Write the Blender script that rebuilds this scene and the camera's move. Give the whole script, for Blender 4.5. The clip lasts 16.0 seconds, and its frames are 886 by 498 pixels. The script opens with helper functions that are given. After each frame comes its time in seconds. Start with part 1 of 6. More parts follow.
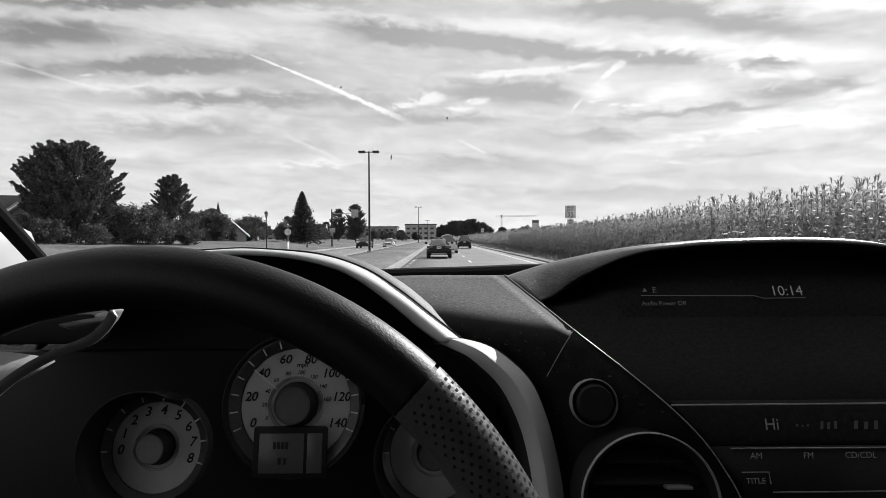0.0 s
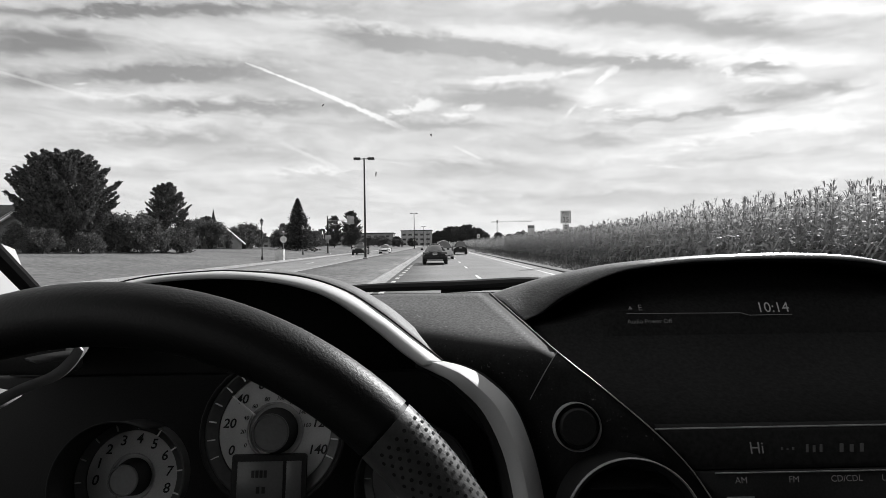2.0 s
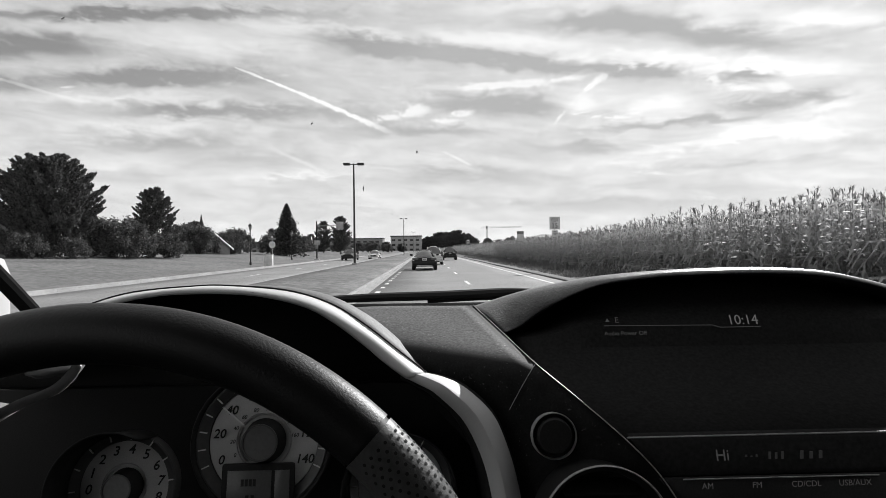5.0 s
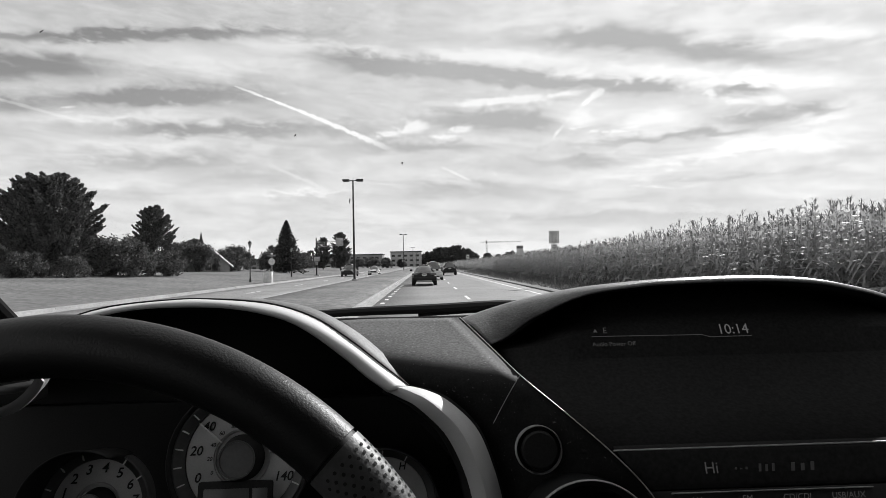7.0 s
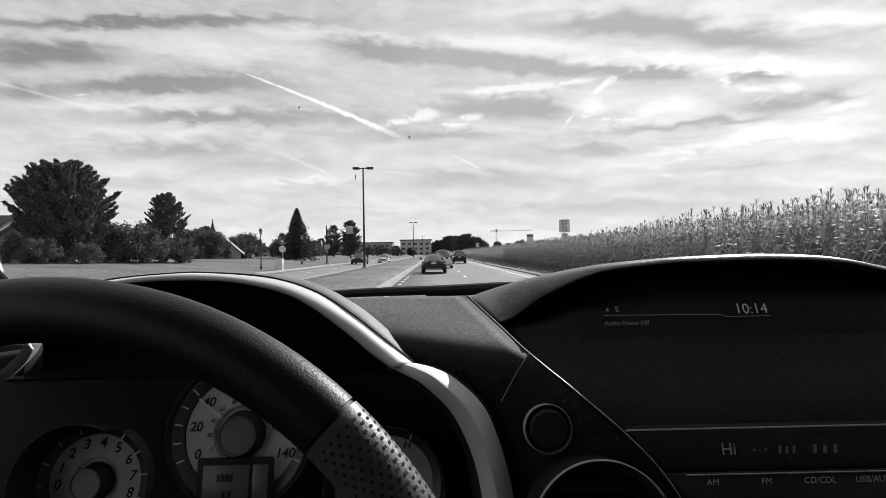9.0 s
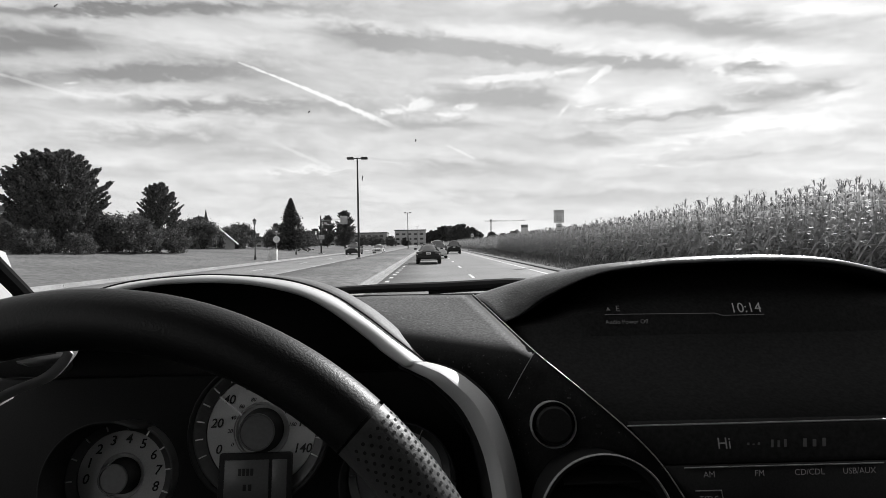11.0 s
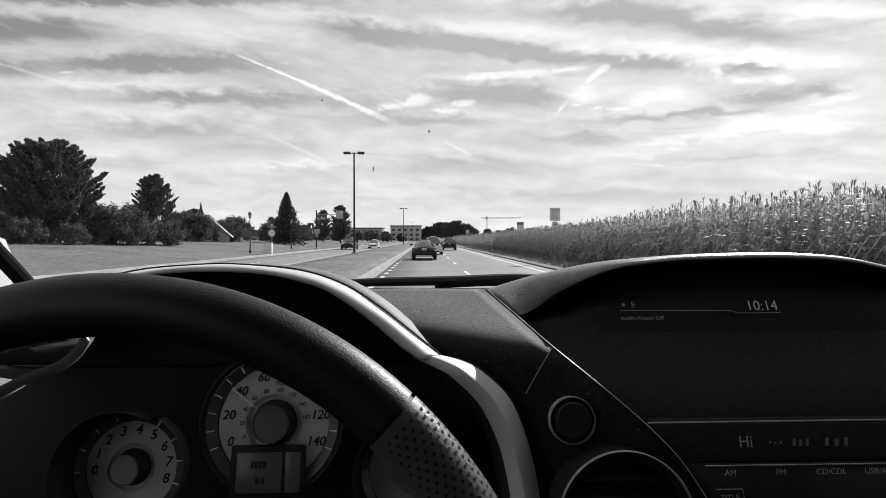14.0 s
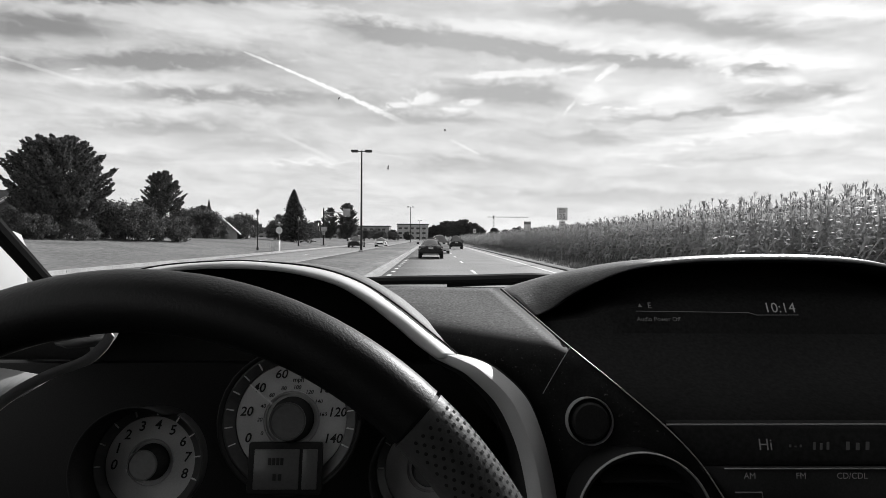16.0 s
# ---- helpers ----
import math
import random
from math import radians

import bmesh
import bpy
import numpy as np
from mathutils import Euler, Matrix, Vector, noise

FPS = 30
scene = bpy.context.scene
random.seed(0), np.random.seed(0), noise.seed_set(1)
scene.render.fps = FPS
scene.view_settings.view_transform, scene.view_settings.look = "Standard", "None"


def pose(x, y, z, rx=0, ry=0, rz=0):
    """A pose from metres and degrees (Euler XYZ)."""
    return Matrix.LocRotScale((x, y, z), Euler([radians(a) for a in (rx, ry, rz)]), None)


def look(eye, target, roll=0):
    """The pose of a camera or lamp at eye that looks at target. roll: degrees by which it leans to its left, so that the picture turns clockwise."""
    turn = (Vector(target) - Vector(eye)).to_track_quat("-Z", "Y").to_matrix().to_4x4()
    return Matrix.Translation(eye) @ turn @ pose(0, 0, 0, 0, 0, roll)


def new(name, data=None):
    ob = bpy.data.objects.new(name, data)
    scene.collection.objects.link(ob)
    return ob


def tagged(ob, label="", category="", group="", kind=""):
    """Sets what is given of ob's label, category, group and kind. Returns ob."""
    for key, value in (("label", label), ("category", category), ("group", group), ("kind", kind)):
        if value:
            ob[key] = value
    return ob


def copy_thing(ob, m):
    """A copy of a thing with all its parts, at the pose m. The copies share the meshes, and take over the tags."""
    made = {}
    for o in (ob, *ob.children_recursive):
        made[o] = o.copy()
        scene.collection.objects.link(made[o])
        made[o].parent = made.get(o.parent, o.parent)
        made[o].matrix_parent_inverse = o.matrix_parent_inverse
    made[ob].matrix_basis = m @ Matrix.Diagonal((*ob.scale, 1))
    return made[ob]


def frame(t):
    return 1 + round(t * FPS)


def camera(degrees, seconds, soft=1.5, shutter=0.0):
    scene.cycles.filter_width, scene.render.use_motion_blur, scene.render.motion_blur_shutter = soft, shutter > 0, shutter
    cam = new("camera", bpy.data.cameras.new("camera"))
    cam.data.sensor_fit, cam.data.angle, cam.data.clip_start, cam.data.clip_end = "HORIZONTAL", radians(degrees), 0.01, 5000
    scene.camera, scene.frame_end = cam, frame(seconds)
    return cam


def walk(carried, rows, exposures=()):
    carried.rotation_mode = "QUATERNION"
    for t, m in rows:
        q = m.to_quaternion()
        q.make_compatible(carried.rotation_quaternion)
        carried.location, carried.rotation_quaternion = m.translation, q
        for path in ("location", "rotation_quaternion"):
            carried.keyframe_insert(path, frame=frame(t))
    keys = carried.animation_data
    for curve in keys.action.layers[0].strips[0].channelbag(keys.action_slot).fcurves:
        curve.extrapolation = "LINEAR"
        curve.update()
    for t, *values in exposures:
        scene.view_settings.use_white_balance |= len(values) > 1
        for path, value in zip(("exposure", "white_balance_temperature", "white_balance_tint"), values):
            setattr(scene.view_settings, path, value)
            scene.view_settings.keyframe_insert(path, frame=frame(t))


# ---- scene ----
EYE = 1.42          # height of the eye above the road at the start
cam = camera(77.0, 16.0, soft=0.6)
PATH = [
    (0.0, (0.0000, 0.0000, 1.4200), (0.0115, 1.9996, 1.3800), -0.27),
    (0.5, (0.0030, 0.0048, 1.4234), (0.0206, 2.0044, 1.3879), -0.11),
    (1.0, (0.0026, 0.0051, 1.4242), (0.0256, 2.0046, 1.3899), -0.09),
    (1.5, (0.0043, -0.0011, 1.4294), (0.0261, 1.9986, 1.4046), -0.53),
    (2.0, (0.0126, 0.0057, 1.4328), (0.0383, 2.0054, 1.4139), -0.76),
    (2.5, (0.0173, 0.0058, 1.4342), (0.0566, 2.0053, 1.4111), -0.55),
    (3.0, (0.0175, 0.0106, 1.4296), (0.0686, 2.0098, 1.4039), -0.87),
    (3.5, (0.0121, 0.0013, 1.4328), (0.0739, 2.0002, 1.4042), -0.60),
    (4.0, (0.0137, -0.0036, 1.4356), (0.0763, 1.9953, 1.4126), -0.62),
    (4.5, (0.0156, -0.0096, 1.4391), (0.0784, 1.9894, 1.4257), -0.62),
    (5.0, (0.0175, -0.0145, 1.4420), (0.0809, 1.9845, 1.4426), -0.65),
    (5.5, (0.0211, -0.0116, 1.4410), (0.0867, 1.9872, 1.4635), -0.64),
    (6.0, (0.0211, -0.0065, 1.4336), (0.0831, 1.9922, 1.4734), -1.01),
    (6.5, (0.0279, -0.0013, 1.4343), (0.0944, 1.9970, 1.4839), -1.07),
    (7.0, (0.0331, -0.0075, 1.4375), (0.0980, 1.9907, 1.4926), -1.22),
    (7.5, (0.0314, -0.0083, 1.4325), (0.0822, 1.9902, 1.4901), -1.51),
    (8.0, (0.0288, -0.0038, 1.4268), (0.0657, 1.9950, 1.4831), -1.45),
    (8.5, (0.0358, 0.0035, 1.4319), (0.0676, 2.0027, 1.4768), -1.14),
    (9.0, (0.0358, 0.0096, 1.4251), (0.0646, 2.0094, 1.4394), -0.92),
    (9.5, (0.0300, -0.0026, 1.4291), (0.0674, 1.9970, 1.4247), -0.66),
    (10.0, (0.0290, -0.0046, 1.4315), (0.0696, 1.9949, 1.4173), -0.74),
    (10.5, (0.0271, -0.0070, 1.4343), (0.0715, 1.9924, 1.4151), -0.84),
    (11.0, (0.0229, -0.0091, 1.4366), (0.0711, 1.9902, 1.4154), -0.93),
    (11.5, (0.0204, -0.0028, 1.4353), (0.0661, 1.9966, 1.4165), -1.20),
    (12.0, (0.0131, -0.0002, 1.4302), (0.0641, 1.9990, 1.4109), -1.20),
    (12.5, (0.0133, 0.0037, 1.4289), (0.0741, 2.0027, 1.4082), -0.92),
    (13.0, (0.0172, 0.0054, 1.4333), (0.0829, 2.0042, 1.4095), -0.89),
    (13.5, (0.0015, 0.0007, 1.4275), (0.0651, 1.9995, 1.3982), -0.51),
    (14.0, (0.0042, -0.0005, 1.4329), (0.0689, 1.9982, 1.3983), -0.04),
    (14.5, (0.0291, -0.0051, 1.4538), (0.0991, 1.9935, 1.4241), -1.44),
    (15.0, (0.0337, -0.0042, 1.4546), (0.1046, 1.9945, 1.4339), -2.41),
    (15.5, (0.0017, 0.0120, 1.4213), (0.0728, 2.0106, 1.3979), -0.46),
    (16.0, (-0.0051, 0.0002, 1.4330), (0.0360, 1.9993, 1.3939), 0.45),
]
walk(cam, [(t, look(eye, target, roll)) for t, eye, target, roll in PATH])

# ---------------------------------------------------------------- light
SUN_TURN, SUN_HIGH = 37.5, 31.0     # degrees to the right of straight ahead, and up
scene.view_settings.exposure = 0.25


def sun_way():
    a, e = radians(SUN_TURN), radians(SUN_HIGH)
    return Vector((math.sin(a) * math.cos(e), math.cos(a) * math.cos(e), math.sin(e)))


def build_world():
    world = bpy.data.worlds.new("world")
    scene.world = world
    world.use_nodes = True
    nt = world.node_tree
    nt.nodes.clear()
    N, link = nt.nodes.new, nt.links.new

    def val(s, sock):
        if isinstance(s, (int, float)):
            sock.default_value = s
        else:
            link(s, sock)

    def m(op, a, b=0.0, c=0.0, clamp=False):
        n = N("ShaderNodeMath")
        n.operation, n.use_clamp = op, clamp
        val(a, n.inputs[0]), val(b, n.inputs[1]), val(c, n.inputs[2])
        return n.outputs[0]

    def smooth(x, lo, hi):
        n = N("ShaderNodeMapRange")
        n.interpolation_type = "SMOOTHSTEP"
        val(x, n.inputs[0])
        n.inputs[1].default_value, n.inputs[2].default_value = lo, hi
        return n.outputs[0]

    def combine(x, y, z):
        n = N("ShaderNodeCombineXYZ")
        val(x, n.inputs[0]), val(y, n.inputs[1]), val(z, n.inputs[2])
        return n.outputs[0]

    def fbm(vec, scale, detail=6.0, rough=0.55, warp=0.0):
        n = N("ShaderNodeTexNoise")
        link(vec, n.inputs["Vector"])
        n.inputs["Scale"].default_value, n.inputs["Detail"].default_value = scale, detail
        n.inputs["Roughness"].default_value, n.inputs["Distortion"].default_value = rough, warp
        return n.outputs[0]

    coord = N("ShaderNodeTexCoord").outputs["Generated"]
    sep = N("ShaderNodeSeparateXYZ")
    link(coord, sep.inputs[0])
    x, y, z = sep.outputs
    ahead = m("MAXIMUM", y, 0.08)
    u, v = m("DIVIDE", x, ahead), m("DIVIDE", z, ahead)
    front = smooth(y, 0.1, 0.25)

    # wind-drawn layers, long across and thin in height
    tilt = m("ADD", z, m("MULTIPLY", x, 0.04))
    broad = fbm(combine(m("MULTIPLY", x, 1.3), m("MULTIPLY", y, 1.3), m("MULTIPLY", tilt, 7.5)), 2.3, 3.0, 0.5, 0.25)
    wisps = fbm(combine(m("MULTIPLY", x, 2.6), m("MULTIPLY", y, 2.6), m("MULTIPLY", tilt, 13.0)), 2.4, 7.0, 0.58, 0.45)
    curls = fbm(combine(m("MULTIPLY", x, 6.0), m("MULTIPLY", y, 6.0), m("MULTIPLY", tilt, 15.0)), 3.6, 7.0, 0.6, 0.35)
    puffy = fbm(combine(m("MULTIPLY", x, 20.0), m("MULTIPLY", y, 4.0), m("MULTIPLY", z, 34.0)), 2.6, 6.0, 0.62, 0.3)
    cover = m("ADD", m("MULTIPLY", m("SUBTRACT", broad, 0.5), 0.22), m("ADD", m("MULTIPLY", m("SUBTRACT", wisps, 0.5), 0.55), m("MULTIPLY", m("SUBTRACT", curls, 0.5), 0.42)))
    cover = m("ADD", cover, 0.13)

    # the larger banks and gaps: place (across, up), half sizes, amount
    shift = m("MULTIPLY", m("SUBTRACT", wisps, 0.5), 0.10)
    lift = m("MULTIPLY", m("SUBTRACT", curls, 0.5), 0.05)
    us, vs = m("ADD", u, shift), m("ADD", v, lift)

    def lump(vec, a, b, ra, rb, slant):
        """A soft round patch of the sky, 1 in its middle."""
        n, d = N("ShaderNodeMapping"), N("ShaderNodeVectorMath")
        n.vector_type, d.operation = "TEXTURE", "DOT_PRODUCT"
        link(vec, n.inputs[0])
        n.inputs[1].default_value, n.inputs[2].default_value, n.inputs[3].default_value = (a, b, 0), (0, 0, radians(slant)), (ra, rb, 1)
        link(n.outputs[0], d.inputs[0]), link(n.outputs[0], d.inputs[1])
        return m("POWER", 0.36788, d.outputs["Value"])

    drawn, banks = combine(us, vs, 0.0), 0.0
    for *bank, amount in SKY_GAPS + SKY_GAPS_SUNWARD + SKY_BANKS:
        banks = m("MULTIPLY_ADD", lump(drawn, *bank), amount, banks)
    cover = m("MULTIPLY_ADD", banks, front, cover)
    mask = smooth(cover, -0.52, 0.62)
    # small bright clouds with crisp upper edges
    us = m("ADD", u, m("MULTIPLY", m("SUBTRACT", puffy, 0.5), 0.06))
    vs = m("ADD", v, m("MULTIPLY", m("SUBTRACT", curls, 0.5), 0.022))
    drawn, puffs = combine(us, vs, 0.0), 0.0
    for *puff, amount in SKY_PUFFS:
        puffs = m("MAXIMUM", puffs, m("MULTIPLY", lump(drawn, *puff), amount))
    puffs = m("MULTIPLY", smooth(m("ADD", puffs, m("MULTIPLY", m("SUBTRACT", puffy, 0.5), 1.3)), 0.08, 0.70), front)

    # trails of aircraft: start, end, half width at either end, strength
    ragged = m("ADD", m("MULTIPLY", m("SUBTRACT", fbm(combine(u, v, 0.0), 95.0, 4.0, 0.6), 0.5), 2.2), m("MULTIPLY", m("SUBTRACT", fbm(combine(u, v, 3.0), 28.0, 2.0, 0.5), 0.5), 0.9))
    trails = 0.0
    for (a0, b0), (a1, b1), w0, w1, sag, power in SKY_TRAILS:
        ux, vx = a1 - a0, b1 - b0
        n2 = ux * ux + vx * vx
        k = m("DIVIDE", m("ADD", m("MULTIPLY", m("SUBTRACT", u, a0), ux), m("MULTIPLY", m("SUBTRACT", v, b0), vx)), n2)
        kc = m("MINIMUM", m("MAXIMUM", k, 0.0), 1.0)
        bow = m("MULTIPLY", m("MULTIPLY", kc, m("SUBTRACT", 1.0, kc)), sag * 4)
        du = m("SUBTRACT", u, m("ADD", a0, m("MULTIPLY", kc, ux)))
        dv = m("SUBTRACT", v, m("ADD", m("ADD", b0, m("MULTIPLY", kc, vx)), bow))
        dist = m("SQRT", m("ADD", m("MULTIPLY", du, du), m("MULTIPLY", dv, dv)))
        width = m("ADD", w0, m("MULTIPLY", kc, w1 - w0))
        rel = m("ADD", m("DIVIDE", dist, width), ragged)
        trails = m("MAXIMUM", trails, m("MULTIPLY", m("MULTIPLY", smooth(rel, 1.45, 0.45), power), m("MULTIPLY", smooth(kc, -0.25, 0.30), smooth(kc, 1.05, 0.75))))
    trails = m("MULTIPLY", trails, front)

    sky = N("ShaderNodeTexSky")
    sky.sky_type = "NISHITA"
    sky.sun_disc = False
    sky.sun_elevation, sky.sun_rotation = radians(SUN_HIGH), radians(SUN_TURN)
    bw = N("ShaderNodeRGBToBW")
    link(sky.outputs[0], bw.inputs[0])
    clear = m("MAXIMUM", m("MINIMUM", m("MULTIPLY", bw.outputs[0], SKY_STRENGTH), 0.43), 0.2)
    # clouds glow towards the sun and pale towards the horizon
    s = sun_way()
    toward = m("MAXIMUM", m("ADD", m("ADD", m("MULTIPLY", x, s.x), m("MULTIPLY", y, s.y)), m("MULTIPLY", z, s.z)), 0.0)
    glow = m("ADD", m("MULTIPLY", m("POWER", toward, 12.0), 0.30), CLOUD_BASE)
    low = smooth(m("ABSOLUTE", z), 0.30, 0.0)
    glow = m("ADD", glow, m("MULTIPLY", low, 0.14))
    folds = fbm(combine(m("MULTIPLY", x, 3.5), m("MULTIPLY", y, 3.5), m("MULTIPLY", tilt, 13.0)), 2.6, 7.0, 0.6, 0.6)
    glow = m("MULTIPLY", glow, m("ADD", 0.80, m("MULTIPLY", smooth(folds, 0.30, 0.66), 0.20)))
    mask = m("MAXIMUM", mask, m("MULTIPLY", smooth(z, 0.13, 0.0), 0.9))
    light = m("ADD", m("MULTIPLY", clear, m("SUBTRACT", 1.0, mask)), m("MULTIPLY", glow, mask))
    light = m("ADD", m("MULTIPLY", light, m("SUBTRACT", 1.0, m("MULTIPLY", puffs, 0.75))), m("MULTIPLY", puffs, 0.75 * 0.92))
    light = m("ADD", m("MULTIPLY", light, m("SUBTRACT", 1.0, trails)), m("MULTIPLY", trails, 0.95))
    bg, out = N("ShaderNodeBackground"), N("ShaderNodeOutputWorld")
    link(light, bg.inputs[0])
    bg.inputs[1].default_value = 1.0
    link(bg.outputs[0], out.inputs[0])


SKY_STRENGTH, CLOUD_BASE = 0.085, 0.785
# place (across, up), half sizes, slant in degrees, amount
SKY_GAPS = [
    (-0.698, 0.3656, 0.122, 0.0203, 0, -0.77),
    (-0.518, 0.4208, 0.284, 0.0091, 0, -0.7),
    (-0.479, 0.3081, 0.152, 0.0152, 0, -0.98),
    (-0.730, 0.2989, 0.061, 0.0101, 0, -0.35),
    (-0.410, 0.2519, 0.112, 0.0112, 0, -0.7),
    (-0.269, 0.2444, 0.081, 0.0112, 0, -0.56),
    (-0.451, 0.1889, 0.152, 0.0132, 0, -0.42),
    (-0.340, 0.1664, 0.112, 0.0122, 0, -0.28),
    (-0.117, 0.3721, 0.071, 0.0091, -6, -0.56),
    (-0.017, 0.3578, 0.122, 0.0132, -3, -0.91),
    (0.145, 0.3374, 0.132, 0.0122, -5, -0.84),
    (0.316, 0.3239, 0.112, 0.0071, -2, -0.63),
    (-0.138, 0.2460, 0.051, 0.0162, 0, -0.42),
]
SKY_GAPS_SUNWARD = [
    (0.336, 0.4089, 0.122, 0.0162, 0, -0.85),
    (0.529, 0.3844, 0.132, 0.0183, -7, -0.765),
    (0.124, 0.2602, 0.107, 0.0162, 0, -1.02),
    (-0.017, 0.2135, 0.122, 0.0101, 0, -0.51),
    (0.407, 0.3146, 0.061, 0.0101, 0, -0.51),
    (0.590, 0.3100, 0.061, 0.0091, 0, -0.68),
    (0.479, 0.2258, 0.172, 0.0081, 5, -0.595),
    (0.276, 0.1842, 0.091, 0.0122, 0, -0.35),
    (0.621, 0.2556, 0.081, 0.0091, 0, -0.595),
    (0.722, 0.2714, 0.071, 0.0081, 0, -0.51),
    (0.053, 0.1306, 0.122, 0.0132, 0, -0.34),
    (0.561, 0.1488, 0.223, 0.0051, 4, -0.12),
    (0.378, 0.0757, 0.304, 0.0101, 0, -0.255),
]
SKY_BANKS = [
    (-0.378, 0.3727, 0.193, 0.0244, 0, 0.3),
    (-0.137, 0.3961, 0.096, 0.0061, -6, 0.4),
    (0.084, 0.3795, 0.101, 0.0081, -8, 0.5),
    (0.225, 0.3632, 0.101, 0.0132, -8, 0.5),
    (0.428, 0.3426, 0.172, 0.0142, -5, 0.5),
    (0.641, 0.3300, 0.152, 0.0122, -2, 0.4),
    (-0.550, 0.2734, 0.122, 0.0071, 0, 0.3),
    (-0.480, 0.2281, 0.183, 0.0112, 0, 0.35),
    (-0.632, 0.1594, 0.152, 0.0101, -3, 0.25),
    (-0.220, 0.1357, 0.122, 0.0061, 0, 0.3),
    (0.296, 0.2647, 0.051, 0.0183, 10, 0.5),
    (0.423, 0.2562, 0.066, 0.0203, -6, 0.55),
    (0.560, 0.1993, 0.152, 0.0081, 10, 0.7),
    (0.703, 0.2130, 0.112, 0.0122, -2, 0.5),
    (0.733, 0.2552, 0.056, 0.0081, 8, 0.4),
    (0.756, 0.4160, 0.081, 0.0142, 0, 0.6),
]
SKY_PUFFS = [
    (0.155, 0.2952, 0.101, 0.0071, 3, 0.95),
    (0.246, 0.3030, 0.046, 0.0051, 8, 0.8),
    (-0.017, 0.2476, 0.028, 0.0112, 5, 0.9),
    (-0.062, 0.2367, 0.024, 0.0071, 5, 0.8),
    (0.072, 0.2453, 0.019, 0.0081, 0, 0.8),
    (0.035, 0.2314, 0.041, 0.0041, 0, 0.6),
    (0.529, 0.3062, 0.013, 0.0101, 0, 0.85),
    (0.575, 0.2900, 0.056, 0.0061, -7, 0.7),
    (0.651, 0.2907, 0.026, 0.0101, 0, 0.85),
    (0.282, 0.2446, 0.013, 0.0025, 6, 0.7),
    (0.312, 0.2355, 0.009, 0.0025, 0, 0.7),
    (0.357, 0.2353, 0.020, 0.0025, 8, 0.7),
    (-0.630, 0.2936, 0.018, 0.0041, 0, 0.5),
    (0.408, 0.1332, 0.041, 0.0030, 0, 0.5),
]
SKY_TRAILS = [
    ((-0.3336, 0.3267), (-0.0477, 0.2035), 0.0016, 0.0052, 0.003, 0.85),
    ((0.3275, 0.3108), (0.2334, 0.2206), 0.0058, 0.0034, 0.0075, 1),
    ((-0.7992, 0.3240), (-0.5803, 0.2595), 0.0024, 0.0024, 0, 0.2),
    ((0.0350, 0.1750), (0.0875, 0.1486), 0.0022, 0.0022, 0, 0.4),
    ((-0.2748, 0.1842), (-0.1593, 0.1314), 0.0035, 0.0035, 0, 0.22),
]
build_world()
sun = new("sun", bpy.data.lights.new("sun", "SUN"))
sun.data.energy, sun.data.angle, sun.data.color = 5.0, radians(0.6), (1, 1, 1)
sun.matrix_world = look(sun_way() * 50, (0, 0, 0))


# ---------------------------------------------------------------- materials (the film is black and white: greys of the real tones)
def material(name, grey, rough=0.6, metal=0.0, grain=40.0, vary=0.25, bump=0.15, patch=3.0, patchy=0.2, spec=0.5, space="Object", fade=0.0):
    mat = bpy.data.materials.new(name)
    mat.use_nodes = True
    nt = mat.node_tree
    N, link = nt.nodes.new, nt.links.new
    b = nt.nodes["Principled BSDF"]
    co = N("ShaderNodeTexCoord").outputs[space]
    n1, n2 = N("ShaderNodeTexNoise"), N("ShaderNodeTexNoise")
    for n, s, d in ((n1, grain, 6), (n2, patch, 4)):
        link(co, n.inputs["Vector"])
        n.inputs["Scale"].default_value, n.inputs["Detail"].default_value = s, d
    a = N("ShaderNodeMapRange")
    link(n1.outputs[0], a.inputs[0])
    a.inputs[1].default_value, a.inputs[2].default_value = 0.3, 0.7
    a.inputs[3].default_value, a.inputs[4].default_value = 1 - vary, 1 + vary
    c = N("ShaderNodeMapRange")
    link(n2.outputs[0], c.inputs[0])
    c.inputs[1].default_value, c.inputs[2].default_value = 0.3, 0.7
    c.inputs[3].default_value, c.inputs[4].default_value = 1 - patchy, 1 + patchy
    info = N("ShaderNodeObjectInfo")
    r = N("ShaderNodeMapRange")
    link(info.outputs["Random"], r.inputs[0])
    r.inputs[3].default_value, r.inputs[4].default_value = 1 - fade, 1 + fade
    p, q, w = N("ShaderNodeMath"), N("ShaderNodeMath"), N("ShaderNodeMath")
    p.operation = q.operation = w.operation = "MULTIPLY"
    link(a.outputs[0], p.inputs[0]), link(c.outputs[0], p.inputs[1])
    link(p.outputs[0], q.inputs[0]), link(r.outputs[0], q.inputs[1])
    link(q.outputs[0], w.inputs[0])
    w.inputs[1].default_value = grey
    link(w.outputs[0], b.inputs["Base Color"])
    b.inputs["Roughness"].default_value, b.inputs["Metallic"].default_value = rough, metal
    b.inputs["Specular IOR Level"].default_value = spec
    if bump:
        bp = N("ShaderNodeBump")
        bp.inputs["Strength"].default_value = bump
        bp.inputs["Distance"].default_value = 0.3 / grain
        link(n1.outputs[0], bp.inputs["Height"])
        link(bp.outputs[0], b.inputs["Normal"])
    return mat


